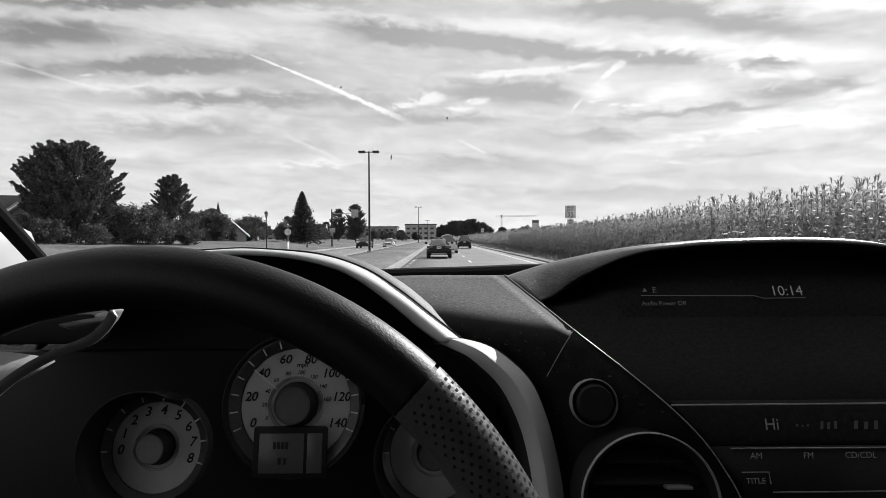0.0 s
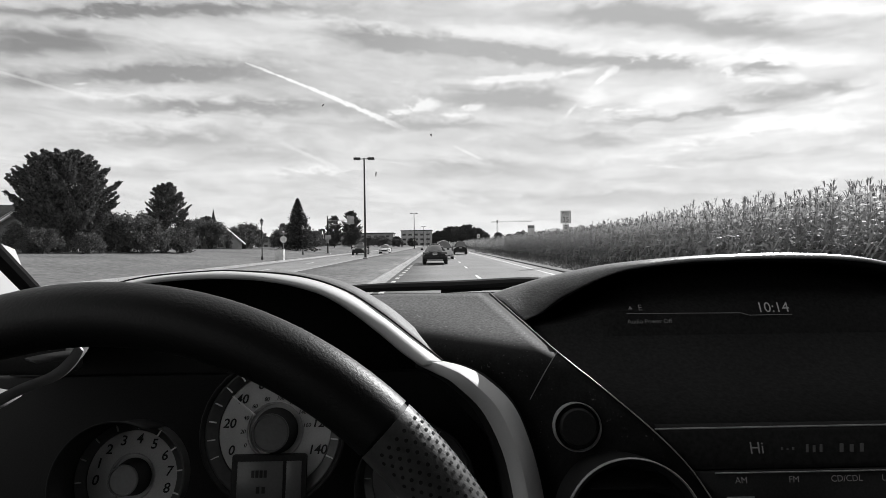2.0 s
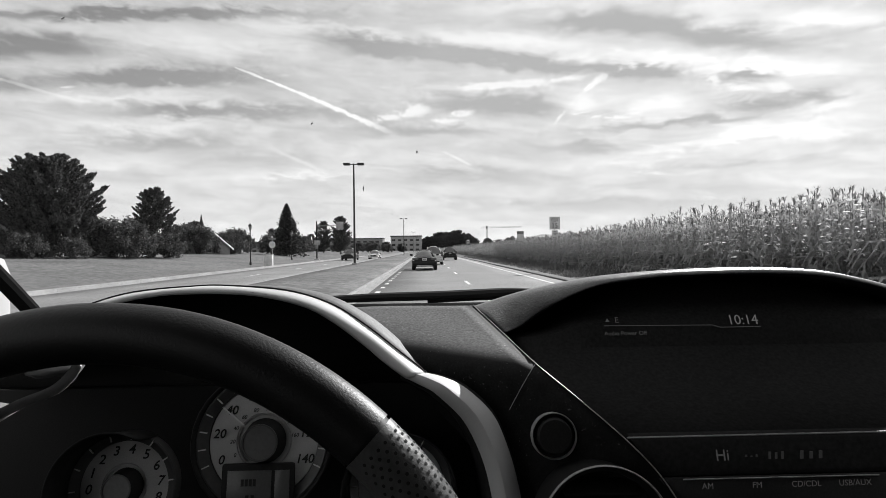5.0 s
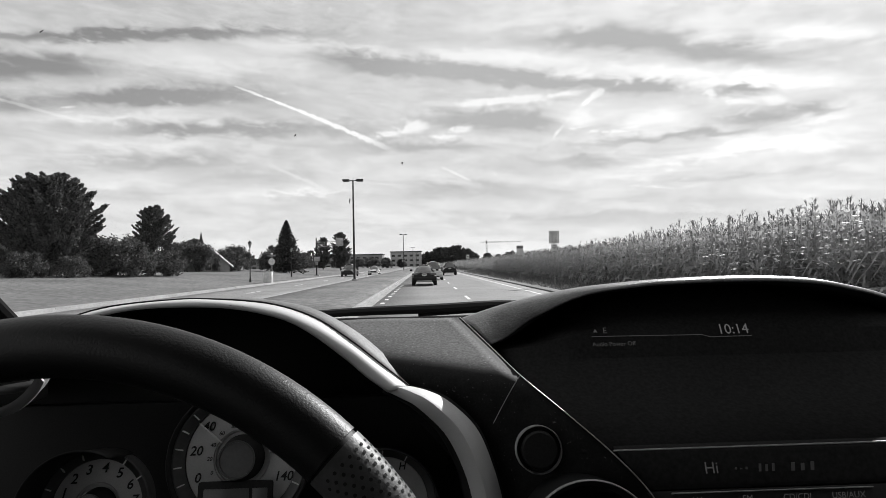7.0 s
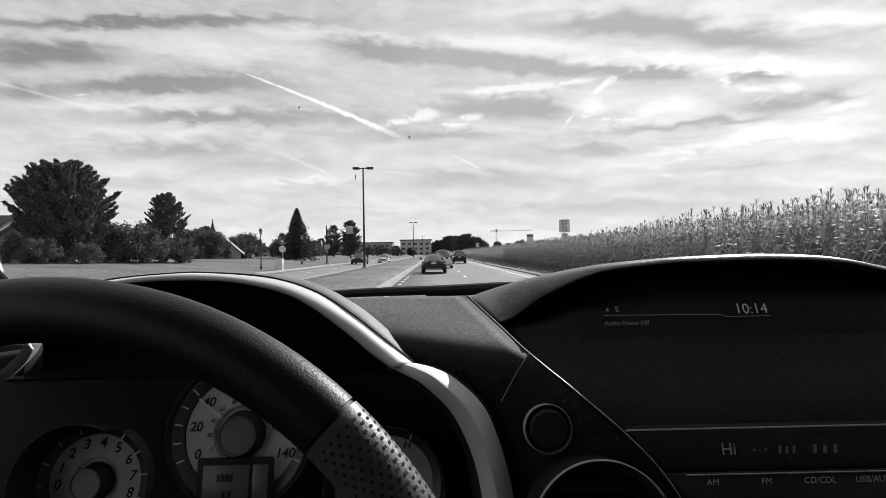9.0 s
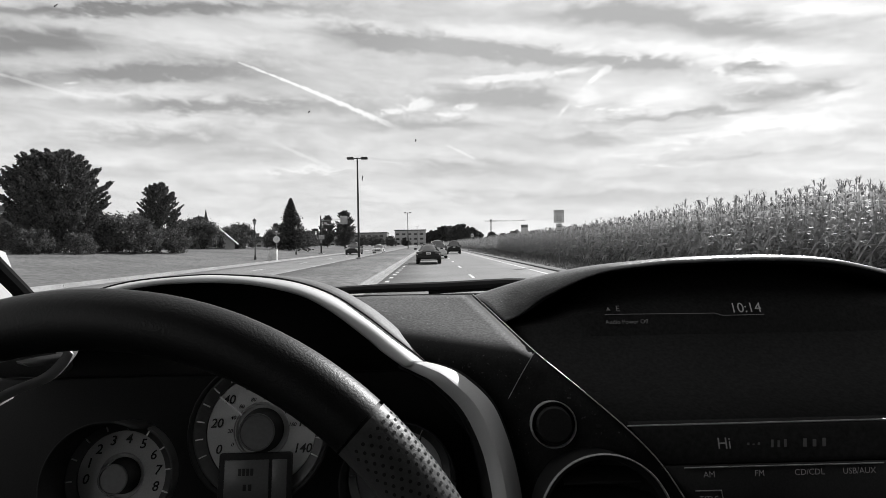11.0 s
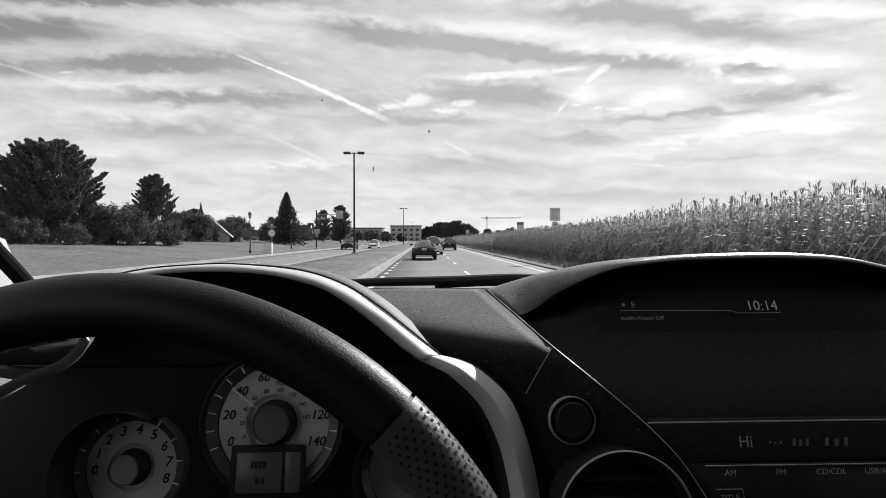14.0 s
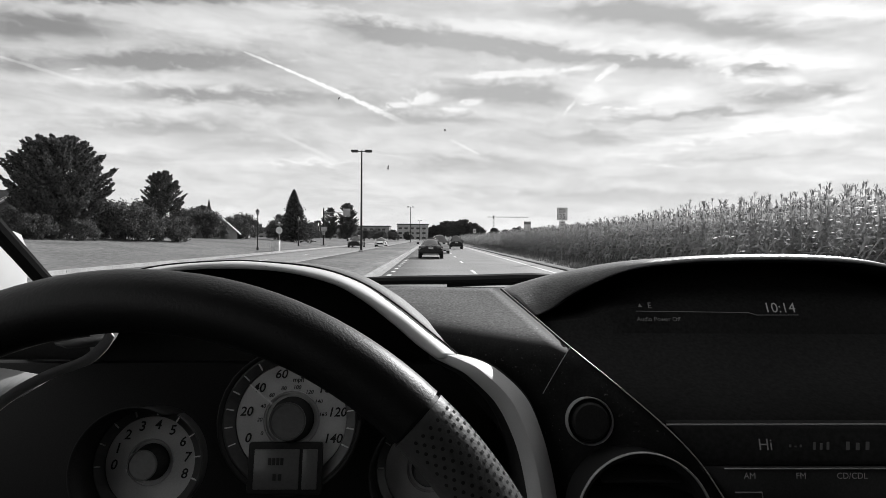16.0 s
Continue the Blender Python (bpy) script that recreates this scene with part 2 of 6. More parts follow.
def leaf_material(name, grey, spread=0.5, through_light=0.35):
    """Leaves: every blade its own tone, some light passing through."""
    mat = bpy.data.materials.new(name)
    mat.use_nodes = True
    nt = mat.node_tree
    N, link = nt.nodes.new, nt.links.new
    b, out = nt.nodes["Principled BSDF"], nt.nodes["Material Output"]
    geo, r = N("ShaderNodeNewGeometry"), N("ShaderNodeMapRange")
    link(geo.outputs["Random Per Island"], r.inputs[0])
    r.inputs[3].default_value, r.inputs[4].default_value = grey * (1 - spread), grey * (1 + spread)
    link(r.outputs[0], b.inputs["Base Color"])
    b.inputs["Roughness"].default_value, b.inputs["Specular IOR Level"].default_value = 0.6, 0.15
    t, mix = N("ShaderNodeBsdfTranslucent"), N("ShaderNodeMixShader")
    link(r.outputs[0], t.inputs[0])
    mix.inputs[0].default_value = through_light
    link(b.outputs[0], mix.inputs[1]), link(t.outputs[0], mix.inputs[2])
    link(mix.outputs[0], out.inputs[0])
    return mat


def glow_material(name, value):
    mat = bpy.data.materials.new(name)
    mat.use_nodes = True
    b = mat.node_tree.nodes["Principled BSDF"]
    b.inputs["Base Color"].default_value = (0.02, 0.02, 0.02, 1)
    b.inputs["Emission Color"].default_value = (1, 1, 1, 1)
    b.inputs["Emission Strength"].default_value = value
    return mat


def pane_material(name, gloss=0.03):
    mat = bpy.data.materials.new(name)
    mat.use_nodes = True
    nt = mat.node_tree
    N, link = nt.nodes.new, nt.links.new
    nt.nodes.remove(nt.nodes["Principled BSDF"])
    t, g, mix = N("ShaderNodeBsdfTransparent"), N("ShaderNodeBsdfGlossy"), N("ShaderNodeMixShader")
    g.inputs["Roughness"].default_value = 0.02
    t.inputs[0].default_value = (0.97, 0.97, 0.97, 1)
    mix.inputs[0].default_value = gloss
    link(t.outputs[0], mix.inputs[1]), link(g.outputs[0], mix.inputs[2])
    link(mix.outputs[0], nt.nodes["Material Output"].inputs[0])
    return mat


ASPHALT = material("asphalt", 0.185, 0.85, grain=9.0, vary=0.22, bump=0.3, patch=0.35, patchy=0.16)
PAINT_LINE = material("road_paint", 0.6, 0.7, grain=20, vary=0.2, patch=2, patchy=0.15)
CONCRETE = material("concrete", 0.27, 0.85, grain=12, vary=0.15, patch=0.8, patchy=0.2, fade=0.1)
SOIL = material("verge_grass", 0.115, 0.9, grain=3.0, vary=0.5, bump=0.6, patch=0.13, patchy=0.35)
GRASS = leaf_material("grass_blade", 0.15, 0.45, 0.3)
LEAF = leaf_material("leaf", 0.10, 0.65, 0.25)
NEEDLE = leaf_material("needle", 0.06, 0.5, 0.15)
CORN = leaf_material("corn_leaf", 0.36, 0.30, 0.42)
TASSEL = leaf_material("corn_tassel", 0.14, 0.4, 0.2)
CORN_SHADE = material("corn_shade", 0.26, 0.9, grain=5, vary=0.4)
BARK = material("bark", 0.06, 0.9, grain=9, vary=0.4, bump=0.5)
POLE_DARK = material("dark_pole_paint", 0.012, 0.45, grain=30, vary=0.2, bump=0.02)
STEEL = material("galvanised_steel", 0.32, 0.5, metal=0.6, grain=20, vary=0.15)
SIGN_WHITE = material("sign_white", 0.62, 0.45, grain=15, vary=0.06, bump=0.02)
SIGN_BACK = material("sign_back_aluminium", 0.36, 0.45, metal=0.4, grain=15, vary=0.12)
SIGN_BLACK = material("sign_black", 0.02, 0.5, bump=0)
SIGN_GREY = material("sign_grey", 0.2, 0.5, grain=15, vary=0.1, bump=0)
WALL_LIGHT = material("house_siding", 0.32, 0.8, grain=3, vary=0.1, patch=0.5, patchy=0.08, fade=0.2)
WALL_STONE = material("brick_wall", 0.22, 0.85, grain=5, vary=0.25, fade=0.15)
ROOF = material("asphalt_shingle", 0.035, 0.9, grain=7, vary=0.3, bump=0.3, fade=0.25)
TRIM_WHITE = material("white_trim", 0.75, 0.6, grain=10, vary=0.05)
WINDOW_DARK = material("window_glass", 0.03, 0.08, grain=1, vary=0.3, bump=0)
CAR_DARK = material("dark_car_paint", 0.006, 0.3, grain=3, vary=0.1, bump=0, spec=0.3)
CAR_LIGHT = material("pale_car_paint", 0.55, 0.25, grain=3, vary=0.05, bump=0, spec=0.6)
CAR_GLASS = material("car_glass", 0.14, 0.12, metal=0.6, grain=1, vary=0.1, bump=0, spec=0.8)
TAIL_LAMP = material("tail_lamp", 0.09, 0.25, bump=0)
HEAD_LAMP = material("head_lamp", 0.7, 0.1, bump=0)
TYRE = material("tyre_rubber", 0.02, 0.85, grain=40)
RIM_METAL = material("wheel_metal", 0.45, 0.3, metal=0.9, grain=10, bump=0)
PLATE = material("number_plate", 0.6, 0.5, bump=0)

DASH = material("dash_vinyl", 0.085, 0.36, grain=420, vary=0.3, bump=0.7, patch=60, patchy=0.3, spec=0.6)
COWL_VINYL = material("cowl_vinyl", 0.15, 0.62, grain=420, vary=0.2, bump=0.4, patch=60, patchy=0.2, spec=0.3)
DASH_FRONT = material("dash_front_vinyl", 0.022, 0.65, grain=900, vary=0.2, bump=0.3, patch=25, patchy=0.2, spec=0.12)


def dusty(mat, scale, amount):
    """Pale dust and crumbs lying on a surface."""
    nt = mat.node_tree
    N, link = nt.nodes.new, nt.links.new
    b = nt.nodes["Principled BSDF"]
    old = b.inputs["Base Color"].links[0].from_socket
    co = N("ShaderNodeTexCoord").outputs["Object"]
    fine, cloud = N("ShaderNodeTexNoise"), N("ShaderNodeTexNoise")
    for n, s in ((fine, scale), (cloud, scale * 0.07)):
        link(co, n.inputs["Vector"])
        n.inputs["Scale"].default_value, n.inputs["Detail"].default_value = s, 3
    cut = N("ShaderNodeMapRange")
    link(fine.outputs[0], cut.inputs[0])
    cut.inputs[1].default_value, cut.inputs[2].default_value = 0.66, 0.74
    spread = N("ShaderNodeMapRange")
    link(cloud.outputs[0], spread.inputs[0])
    spread.inputs[1].default_value, spread.inputs[2].default_value = 0.42, 0.62
    f, g, add = N("ShaderNodeMath"), N("ShaderNodeMath"), N("ShaderNodeMath")
    f.operation, g.operation, add.operation = "MULTIPLY", "MULTIPLY", "ADD"
    link(cut.outputs[0], f.inputs[0]), link(spread.outputs[0], f.inputs[1])
    link(f.outputs[0], g.inputs[0])
    g.inputs[1].default_value = amount
    link(old, add.inputs[0]), link(g.outputs[0], add.inputs[1])
    link(add.outputs[0], b.inputs["Base Color"])


dusty(DASH, 420, 0.35)


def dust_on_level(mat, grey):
    """Paler grey where the vinyl lies level: settled dust, with the light on it painted in."""
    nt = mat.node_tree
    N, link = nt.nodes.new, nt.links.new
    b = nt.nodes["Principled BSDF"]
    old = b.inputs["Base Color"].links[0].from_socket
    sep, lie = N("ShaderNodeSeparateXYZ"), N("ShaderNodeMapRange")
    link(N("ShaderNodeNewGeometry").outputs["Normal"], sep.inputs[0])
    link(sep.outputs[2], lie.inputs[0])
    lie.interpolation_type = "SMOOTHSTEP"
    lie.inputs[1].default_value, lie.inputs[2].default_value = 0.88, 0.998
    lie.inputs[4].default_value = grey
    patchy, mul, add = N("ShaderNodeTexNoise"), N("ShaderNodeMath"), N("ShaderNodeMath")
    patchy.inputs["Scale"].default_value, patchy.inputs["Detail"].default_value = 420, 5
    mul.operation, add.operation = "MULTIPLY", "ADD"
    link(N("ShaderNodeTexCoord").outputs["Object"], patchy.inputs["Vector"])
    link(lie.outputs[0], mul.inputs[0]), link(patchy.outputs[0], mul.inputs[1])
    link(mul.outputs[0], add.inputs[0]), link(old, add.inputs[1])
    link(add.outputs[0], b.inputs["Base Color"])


# dark base paints the shaded front, the level top is coloured as dusty and lit
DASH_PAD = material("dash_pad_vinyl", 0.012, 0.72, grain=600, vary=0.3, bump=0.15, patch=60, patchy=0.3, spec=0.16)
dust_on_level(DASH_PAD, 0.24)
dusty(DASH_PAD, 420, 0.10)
LEATHER = material("wheel_leather", 0.007, 0.45, grain=750, vary=0.2, bump=0.6, patch=30, patchy=0.15, spec=0.30)
LEATHER_GRIP = material("perforated_leather", 0.065, 0.45, grain=420, vary=0.15, bump=0.4, patch=40, patchy=0.15, spec=0.4)
HOLE = material("punched_hole", 0.004, 0.9, bump=0)
SILVER = material("satin_silver_trim", 0.46, 0.6, metal=0.15, grain=1500, vary=0.05, bump=0.05, patch=20, patchy=0.06)
SILVER_DULL = material("dull_silver_trim", 0.30, 0.45, metal=0.4, grain=1500, vary=0.08, bump=0.05)
BLACK_PLASTIC = material("black_plastic", 0.019, 0.55, grain=700, vary=0.2, bump=0.15, spec=0.15)
GLOSS_BLACK = material("gloss_black_panel", 0.026, 0.7, grain=300, vary=0.2, bump=0.0, spec=0.0)
# pale rings and seams, and edge highlights put into the colour
RING_AND_GLINT = material("ring_and_edge_glint", 0.30, 0.4, metal=0.0, grain=400, vary=0.2, bump=0)
DIAL = material("silver_dial", 0.44, 0.5, metal=0.1, grain=900, vary=0.08, bump=0.02, patch=25, patchy=0.15)
DIAL_RIM = material("dial_rim", 0.09, 0.4, metal=0.5, grain=300, vary=0.1, bump=0)
INK = material("dial_ink", 0.008, 0.7, bump=0)
MARK = material("dial_mark", 0.55, 0.5, bump=0)
LCD = material("lcd_face", 0.09, 0.3, grain=500, vary=0.1, bump=0)
CABIN = material("cabin_lining", 0.02, 0.9, grain=200, vary=0.2)
PALE_PANEL = material("pale_door_panel", 0.22, 0.6, grain=300, vary=0.08, patch=8, patchy=0.1)
DISPLAY_GLOW = glow_material("display_letters", 0.075)
DISPLAY_DIM = glow_material("dim_display_letters", 0.032)
GLASS = pane_material("windscreen_glass", 0.02)
PILLAR = material("pillar_trim", 0.004, 0.8, grain=200, vary=0.2, bump=0.1, spec=0.1)
ICON_GLOW = glow_material("faint_display_icons", 0.012)
SPECK = material("dried_speck", 0.3, 0.9, bump=0)


# ---------------------------------------------------------------- shared shapes
def part(name, bm, mat, parent=None, label="", smooth=True):
    """One mesh object from a bmesh (or a ready mesh) under a thing or a part."""
    if isinstance(bm, bmesh.types.BMesh):
        me = bpy.data.meshes.new(name)
        bmesh.ops.recalc_face_normals(bm, faces=bm.faces)
        bm.to_mesh(me)
        bm.free()
    else:
        me = bm
    if smooth and len(me.polygons):
        me.polygons.foreach_set("use_smooth", [True] * len(me.polygons))
        me.set_sharp_from_angle(angle=radians(35))
    if mat and not me.materials:
        me.materials.append(mat)
    ob = new(name, me)
    if parent:
        ob.parent = parent
    if label:
        tagged(ob, label)
    return ob


def thing(name, place, label, category, group="", kind="", turn=0.0):
    e = new(name)
    e.matrix_basis = pose(*place, 0, 0, turn)
    e.empty_display_size = 0.1
    return tagged(e, label, category, group, kind)


def box(bm, lo, hi, bevel=0.0, m=None):
    r = bmesh.ops.create_cube(bm, size=1.0)
    c, s = [(a + b) / 2 for a, b in zip(lo, hi)], [b - a for a, b in zip(lo, hi)]
    for w in r["verts"]:
        w.co = Vector((c[0] + w.co.x * s[0], c[1] + w.co.y * s[1], c[2] + w.co.z * s[2]))
    if bevel:
        edges = list({e for w in r["verts"] for e in w.link_edges})
        out = bmesh.ops.bevel(bm, geom=edges, offset=bevel, segments=2, affect="EDGES", profile=0.5)
        vs = out["verts"] + [w for w in r["verts"] if w.is_valid]
    else:
        vs = r["verts"]
    if m:
        for w in set(vs):
            w.co = m @ w.co
    return bm


def rod(bm, a, b, r0, r1=None, n=10, caps=True):
    a, b = Vector(a), Vector(b)
    r1 = r0 if r1 is None else r1
    turn = (b - a).to_track_quat("Z", "Y").to_matrix().to_4x4()
    bmesh.ops.create_cone(bm, cap_ends=caps, segments=n, radius1=r0, radius2=r1, depth=(b - a).length,
                          matrix=Matrix.Translation((a + b) / 2) @ turn)
    return bm


def curve(points, n=40):
    """A smooth line through a few points."""
    P = [Vector(p) for p in points]
    P = [2 * P[0] - P[1]] + P + [2 * P[-1] - P[-2]]
    out, k = [], len(P) - 3
    for i in range(n + 1):
        s = min(i / n * k, k - 1e-6)
        j = int(s)
        t = s - j
        a, b, c, d = P[j:j + 4]
        out.append(0.5 * ((2 * b) + (c - a) * t + (2 * a - 5 * b + 4 * c - d) * t * t + (3 * b - a - 3 * c + d) * t ** 3))
    return out


def skin(bm, lines, closed=False):
    """A surface through lines with equal counts of points."""
    rows = [[bm.verts.new(p) for p in l] for l in lines]
    for a, b in zip(rows, rows[1:]):
        n = len(a)
        for i in range(n if closed else n - 1):
            bm.faces.new((a[i], a[(i + 1) % n], b[(i + 1) % n], b[i]))
    return rows


def tube(bm, line, radius, n=8, closed=False, flat=1.0):
    line = [Vector(p) for p in line]
    rings, k = [], len(line)
    for i, p in enumerate(line):
        if closed:
            d = line[(i + 1) % k] - line[i - 1]
        else:
            d = line[min(i + 1, k - 1)] - line[max(i - 1, 0)]
        q = d.to_track_quat("Z", "Y")
        r = radius(i / max(k - 1, 1)) if callable(radius) else radius
        rings.append([bm.verts.new(p + q @ Vector((r * math.cos(2 * math.pi * j / n), flat * r * math.sin(2 * math.pi * j / n), 0))) for j in range(n)])
    pairs = list(zip(rings, rings[1:])) + ([(rings[-1], rings[0])] if closed else [])
    for a, b in pairs:
        for j in range(n):
            bm.faces.new((a[j], a[(j + 1) % n], b[(j + 1) % n], b[j]))
    if not closed:
        bm.faces.new(rings[0][::-1]), bm.faces.new(rings[-1])
    return bm


def thick(ob, depth, offset=-1.0):
    md = ob.modifiers.new("thickness", "SOLIDIFY")
    md.thickness, md.offset = depth, offset
    return ob


def lathe(bm, profile, n=32, m=None, caps=True):
    """Turns (radius, height) pairs round the local z."""
    rings = []
    for r, h in profile:
        rings.append([bm.verts.new(Vector((r * math.cos(2 * math.pi * i / n), r * math.sin(2 * math.pi * i / n), h))) for i in range(n)])
    for a, b in zip(rings, rings[1:]):
        for i in range(n):
            bm.faces.new((a[i], a[(i + 1) % n], b[(i + 1) % n], b[i]))
    if caps:
        bm.faces.new(rings[0][::-1]), bm.faces.new(rings[-1])
    if m:
        bmesh.ops.transform(bm, matrix=m, verts=[w for r in rings for w in r])
    return bm


def letters(text, size, mat, parent, m, name="lettering", depth=0.0, spacing=1.0, shear=0.0):
    cu = bpy.data.curves.new(name, "FONT")
    cu.body, cu.size, cu.align_x, cu.align_y, cu.space_character, cu.extrude, cu.shear = text, size, "CENTER", "CENTER", spacing, depth, shear
    cu.resolution_u, cu.offset = 3, size * (0.018 if mat is INK else 0.0)
    tmp = bpy.data.objects.new("tmp", cu)
    scene.collection.objects.link(tmp)
    me = bpy.data.meshes.new_from_object(tmp.evaluated_get(bpy.context.evaluated_depsgraph_get()))
    bpy.data.objects.remove(tmp)
    me.name = name
    me.materials.clear()
    me.materials.append(mat)
    ob = new(name, me)
    ob.parent, ob.matrix_basis = parent, m
    return ob


def quads(name, centres, us, vs, mat, parent=None):
    """Many small four-sided blades in one mesh: middles and two half axes each."""
    c, a, b = (np.asarray(q, float) for q in (centres, us, vs))
    co = np.stack([c - a - b, c + a - b, c + a + b, c - a + b], 1).reshape(-1, 3)
    return raw_mesh(name, co, np.arange(len(co)).reshape(-1, 4), mat, parent)


def raw_mesh(name, co, faces, mat, parent=None):
    me = bpy.data.meshes.new(name)
    me.from_pydata(co.tolist(), [], faces.tolist())
    me.materials.append(mat)
    ob = new(name, me)
    if parent:
        ob.parent = parent
    return ob


# ---------------------------------------------------------------- ground, road, median
def ramp(x, a, b):
    t = np.clip((x - a) / (b - a), 0, 1)
    return t * t * (3 - 2 * t)


def land(x, y):
    """Height of the land: flat along the road, a low bank on one side, a field that climbs gently on the other."""
    x, y = np.asarray(x, float), np.asarray(y, float)
    bank = ramp(-x, 15.5, 34.0) * 1.15 - ramp(-x, 60.0, 130.0) * 0.6
    field = ramp(x, 7.0, 9.5) * 0.10 + np.clip(x - 9.5, 0, 60) * 0.012 + ramp(x, 12, 60) * ramp(y, 120, 500) * 2.6
    swell = 0.12 * np.sin(x * 0.11 + 1.0) * np.sin(y * 0.045) * ramp(np.abs(x + 4), 14, 30)
    return bank + field + swell - 0.03


def at_land(x, y):
    return float(land(x, y))


def grid(name, xs, ys, height, mat, parent=None):
    X, Y = np.meshgrid(xs, ys)
    Z = height(X, Y)
    co = np.stack([X, Y, Z], -1).reshape(-1, 3)
    n, k = len(xs), len(ys)
    i = np.arange(n * k).reshape(k, n)
    f = np.stack([i[:-1, :-1], i[:-1, 1:], i[1:, 1:], i[1:, :-1]], -1).reshape(-1, 4)
    ob = raw_mesh(name, co, f, mat, parent)
    ob.data.polygons.foreach_set("use_smooth", [True] * len(ob.data.polygons))
    return ob


far_x = np.concatenate([[-4500, -2500, -1200, -700, -450], np.arange(-300, -40, 12), np.arange(-40, 40, 1.5), np.arange(40, 300, 14), [450, 700, 1200, 2500, 4500]])
far_y = np.concatenate([[-4000, -1500, -500, -200], np.arange(-100, 200, 5), np.arange(200, 700, 20), [900, 1300, 2000, 3000, 4700]])
ground = tagged(grid("ground", far_x, far_y, land, SOIL), "mown grass verge and open land beside the road", "ground", kind="structure")

ROAD_LEFT, ROAD_RIGHT, LINE_MID, LINE_EDGE = -1.95, 6.05, 1.80, 5.22
OPP_LEFT, OPP_RIGHT = -13.4, -7.3


def slab(name, x0, x1, y0, y1, z, mat, label, category):
    bm = bmesh.new()
    xs = [x0 + (x1 - x0) * i / 4 for i in range(5)]
    n = int((y1 - y0) / 12)
    skin(bm, [[(x, y0 + (y1 - y0) * j / n, z) for x in xs] for j in range(n + 1)])
    ob = thick(part(name, bm, mat), 0.06)
    return tagged(ob, label, category, kind="structure")


road = slab("road", ROAD_LEFT, ROAD_RIGHT, -60, 700, 0.0, ASPHALT, "grey worn asphalt carriageway with white lane marks", "road")
far_road = slab("road_opposite", OPP_LEFT, OPP_RIGHT, -60, 700, 0.0, ASPHALT, "grey asphalt carriageway for oncoming traffic", "road")


def strip(name, x, w, y0, y1, parent, mat=PAINT_LINE, z=0.004):
    bm = bmesh.new()
    box(bm, (x - w / 2, y0, z - 0.003), (x + w / 2, y1, z + 0.001))
    return part(name, bm, mat, parent, smooth=False)


edge_line = strip("edge_line", LINE_EDGE, 0.14, -40, 600, road)
DASH_MESH = None
for i in range(16):
    d = strip("lane_dash", 0, 0.13, 0, 2.6, road) if DASH_MESH is None else new("lane_dash", DASH_MESH)
    DASH_MESH, d.parent, d.location = d.data, road, (LINE_MID, 13.0 + 9.5 * i - 19, 0)
for i in range(9):
    d = new("lane_dash", DASH_MESH)
    d.parent, d.location = far_road, (-10.3, 8.5 + 12 * i, 0)
TURN_MESH = None
for i in range(12):
    d = strip("turn_lane_dash", 0, 0.16, 0, 0.75, road) if TURN_MESH is None else new("turn_lane_dash", TURN_MESH)
    TURN_MESH, d.parent, d.location = d.data, road, (-1.62, 14.0 + 2.3 * i, 0)

# raised median: grass on a kerbed island
bm = bmesh.new()
lines = []
for y in [-60 + 6 * j for j in range(128)]:
    lines.append([(OPP_RIGHT + 0.25, y, 0.13), (-5.4, y, 0.19), (-4.2, y, 0.22), (-3.2, y, 0.19), (ROAD_LEFT - 0.35, y, 0.13)])
skin(bm, lines)
median = tagged(thick(part("median", bm, SOIL), 0.2), "raised grass median between the carriageways", "median", kind="structure")


def kerb_stone():
    bm = bmesh.new()
    prof = [(-0.36, 0.0), (-0.36, 0.135), (-0.33, 0.15), (-0.24, 0.15), (-0.205, 0.13), (-0.18, 0.014), (0.06, 0.006), (0.06, -0.05), (-0.36, -0.05)]
    a = [bm.verts.new((x, 0.01, z)) for x, z in prof]
    b = [bm.verts.new((x, 2.99, z)) for x, z in prof]
    for i in range(len(prof)):
        bm.faces.new((a[i], a[(i + 1) % len(prof)], b[(i + 1) % len(prof)], b[i]))
    bm.faces.new(a[::-1]), bm.faces.new(b)
    return bm


KERB = None
for j in range(-6, 70):
    for x, turned in ((ROAD_LEFT, False), (OPP_RIGHT, True)):
        k = part("kerb", kerb_stone(), CONCRETE, median) if KERB is None else new("kerb", KERB)
        KERB, k.parent = k.data, median
        k.matrix_basis = pose(x, 3 * j + (3 if turned else 0), 0.002, 0, 0, 180 if turned else 0)
    if j < 45:
        k = new("kerb", KERB)
        k.parent, k.matrix_basis = ground, pose(OPP_LEFT, 3 * j, 0.002)
# gravelly edge of the shoulder
shoulder = slab("shoulder", ROAD_RIGHT, ROAD_RIGHT + 0.6, -40, 500, -0.004, material("gravel_shoulder", 0.14, 0.95, grain=14, vary=0.4, bump=0.6, patch=0.6, patchy=0.25), "narrow gravel shoulder beside the asphalt", "shoulder")


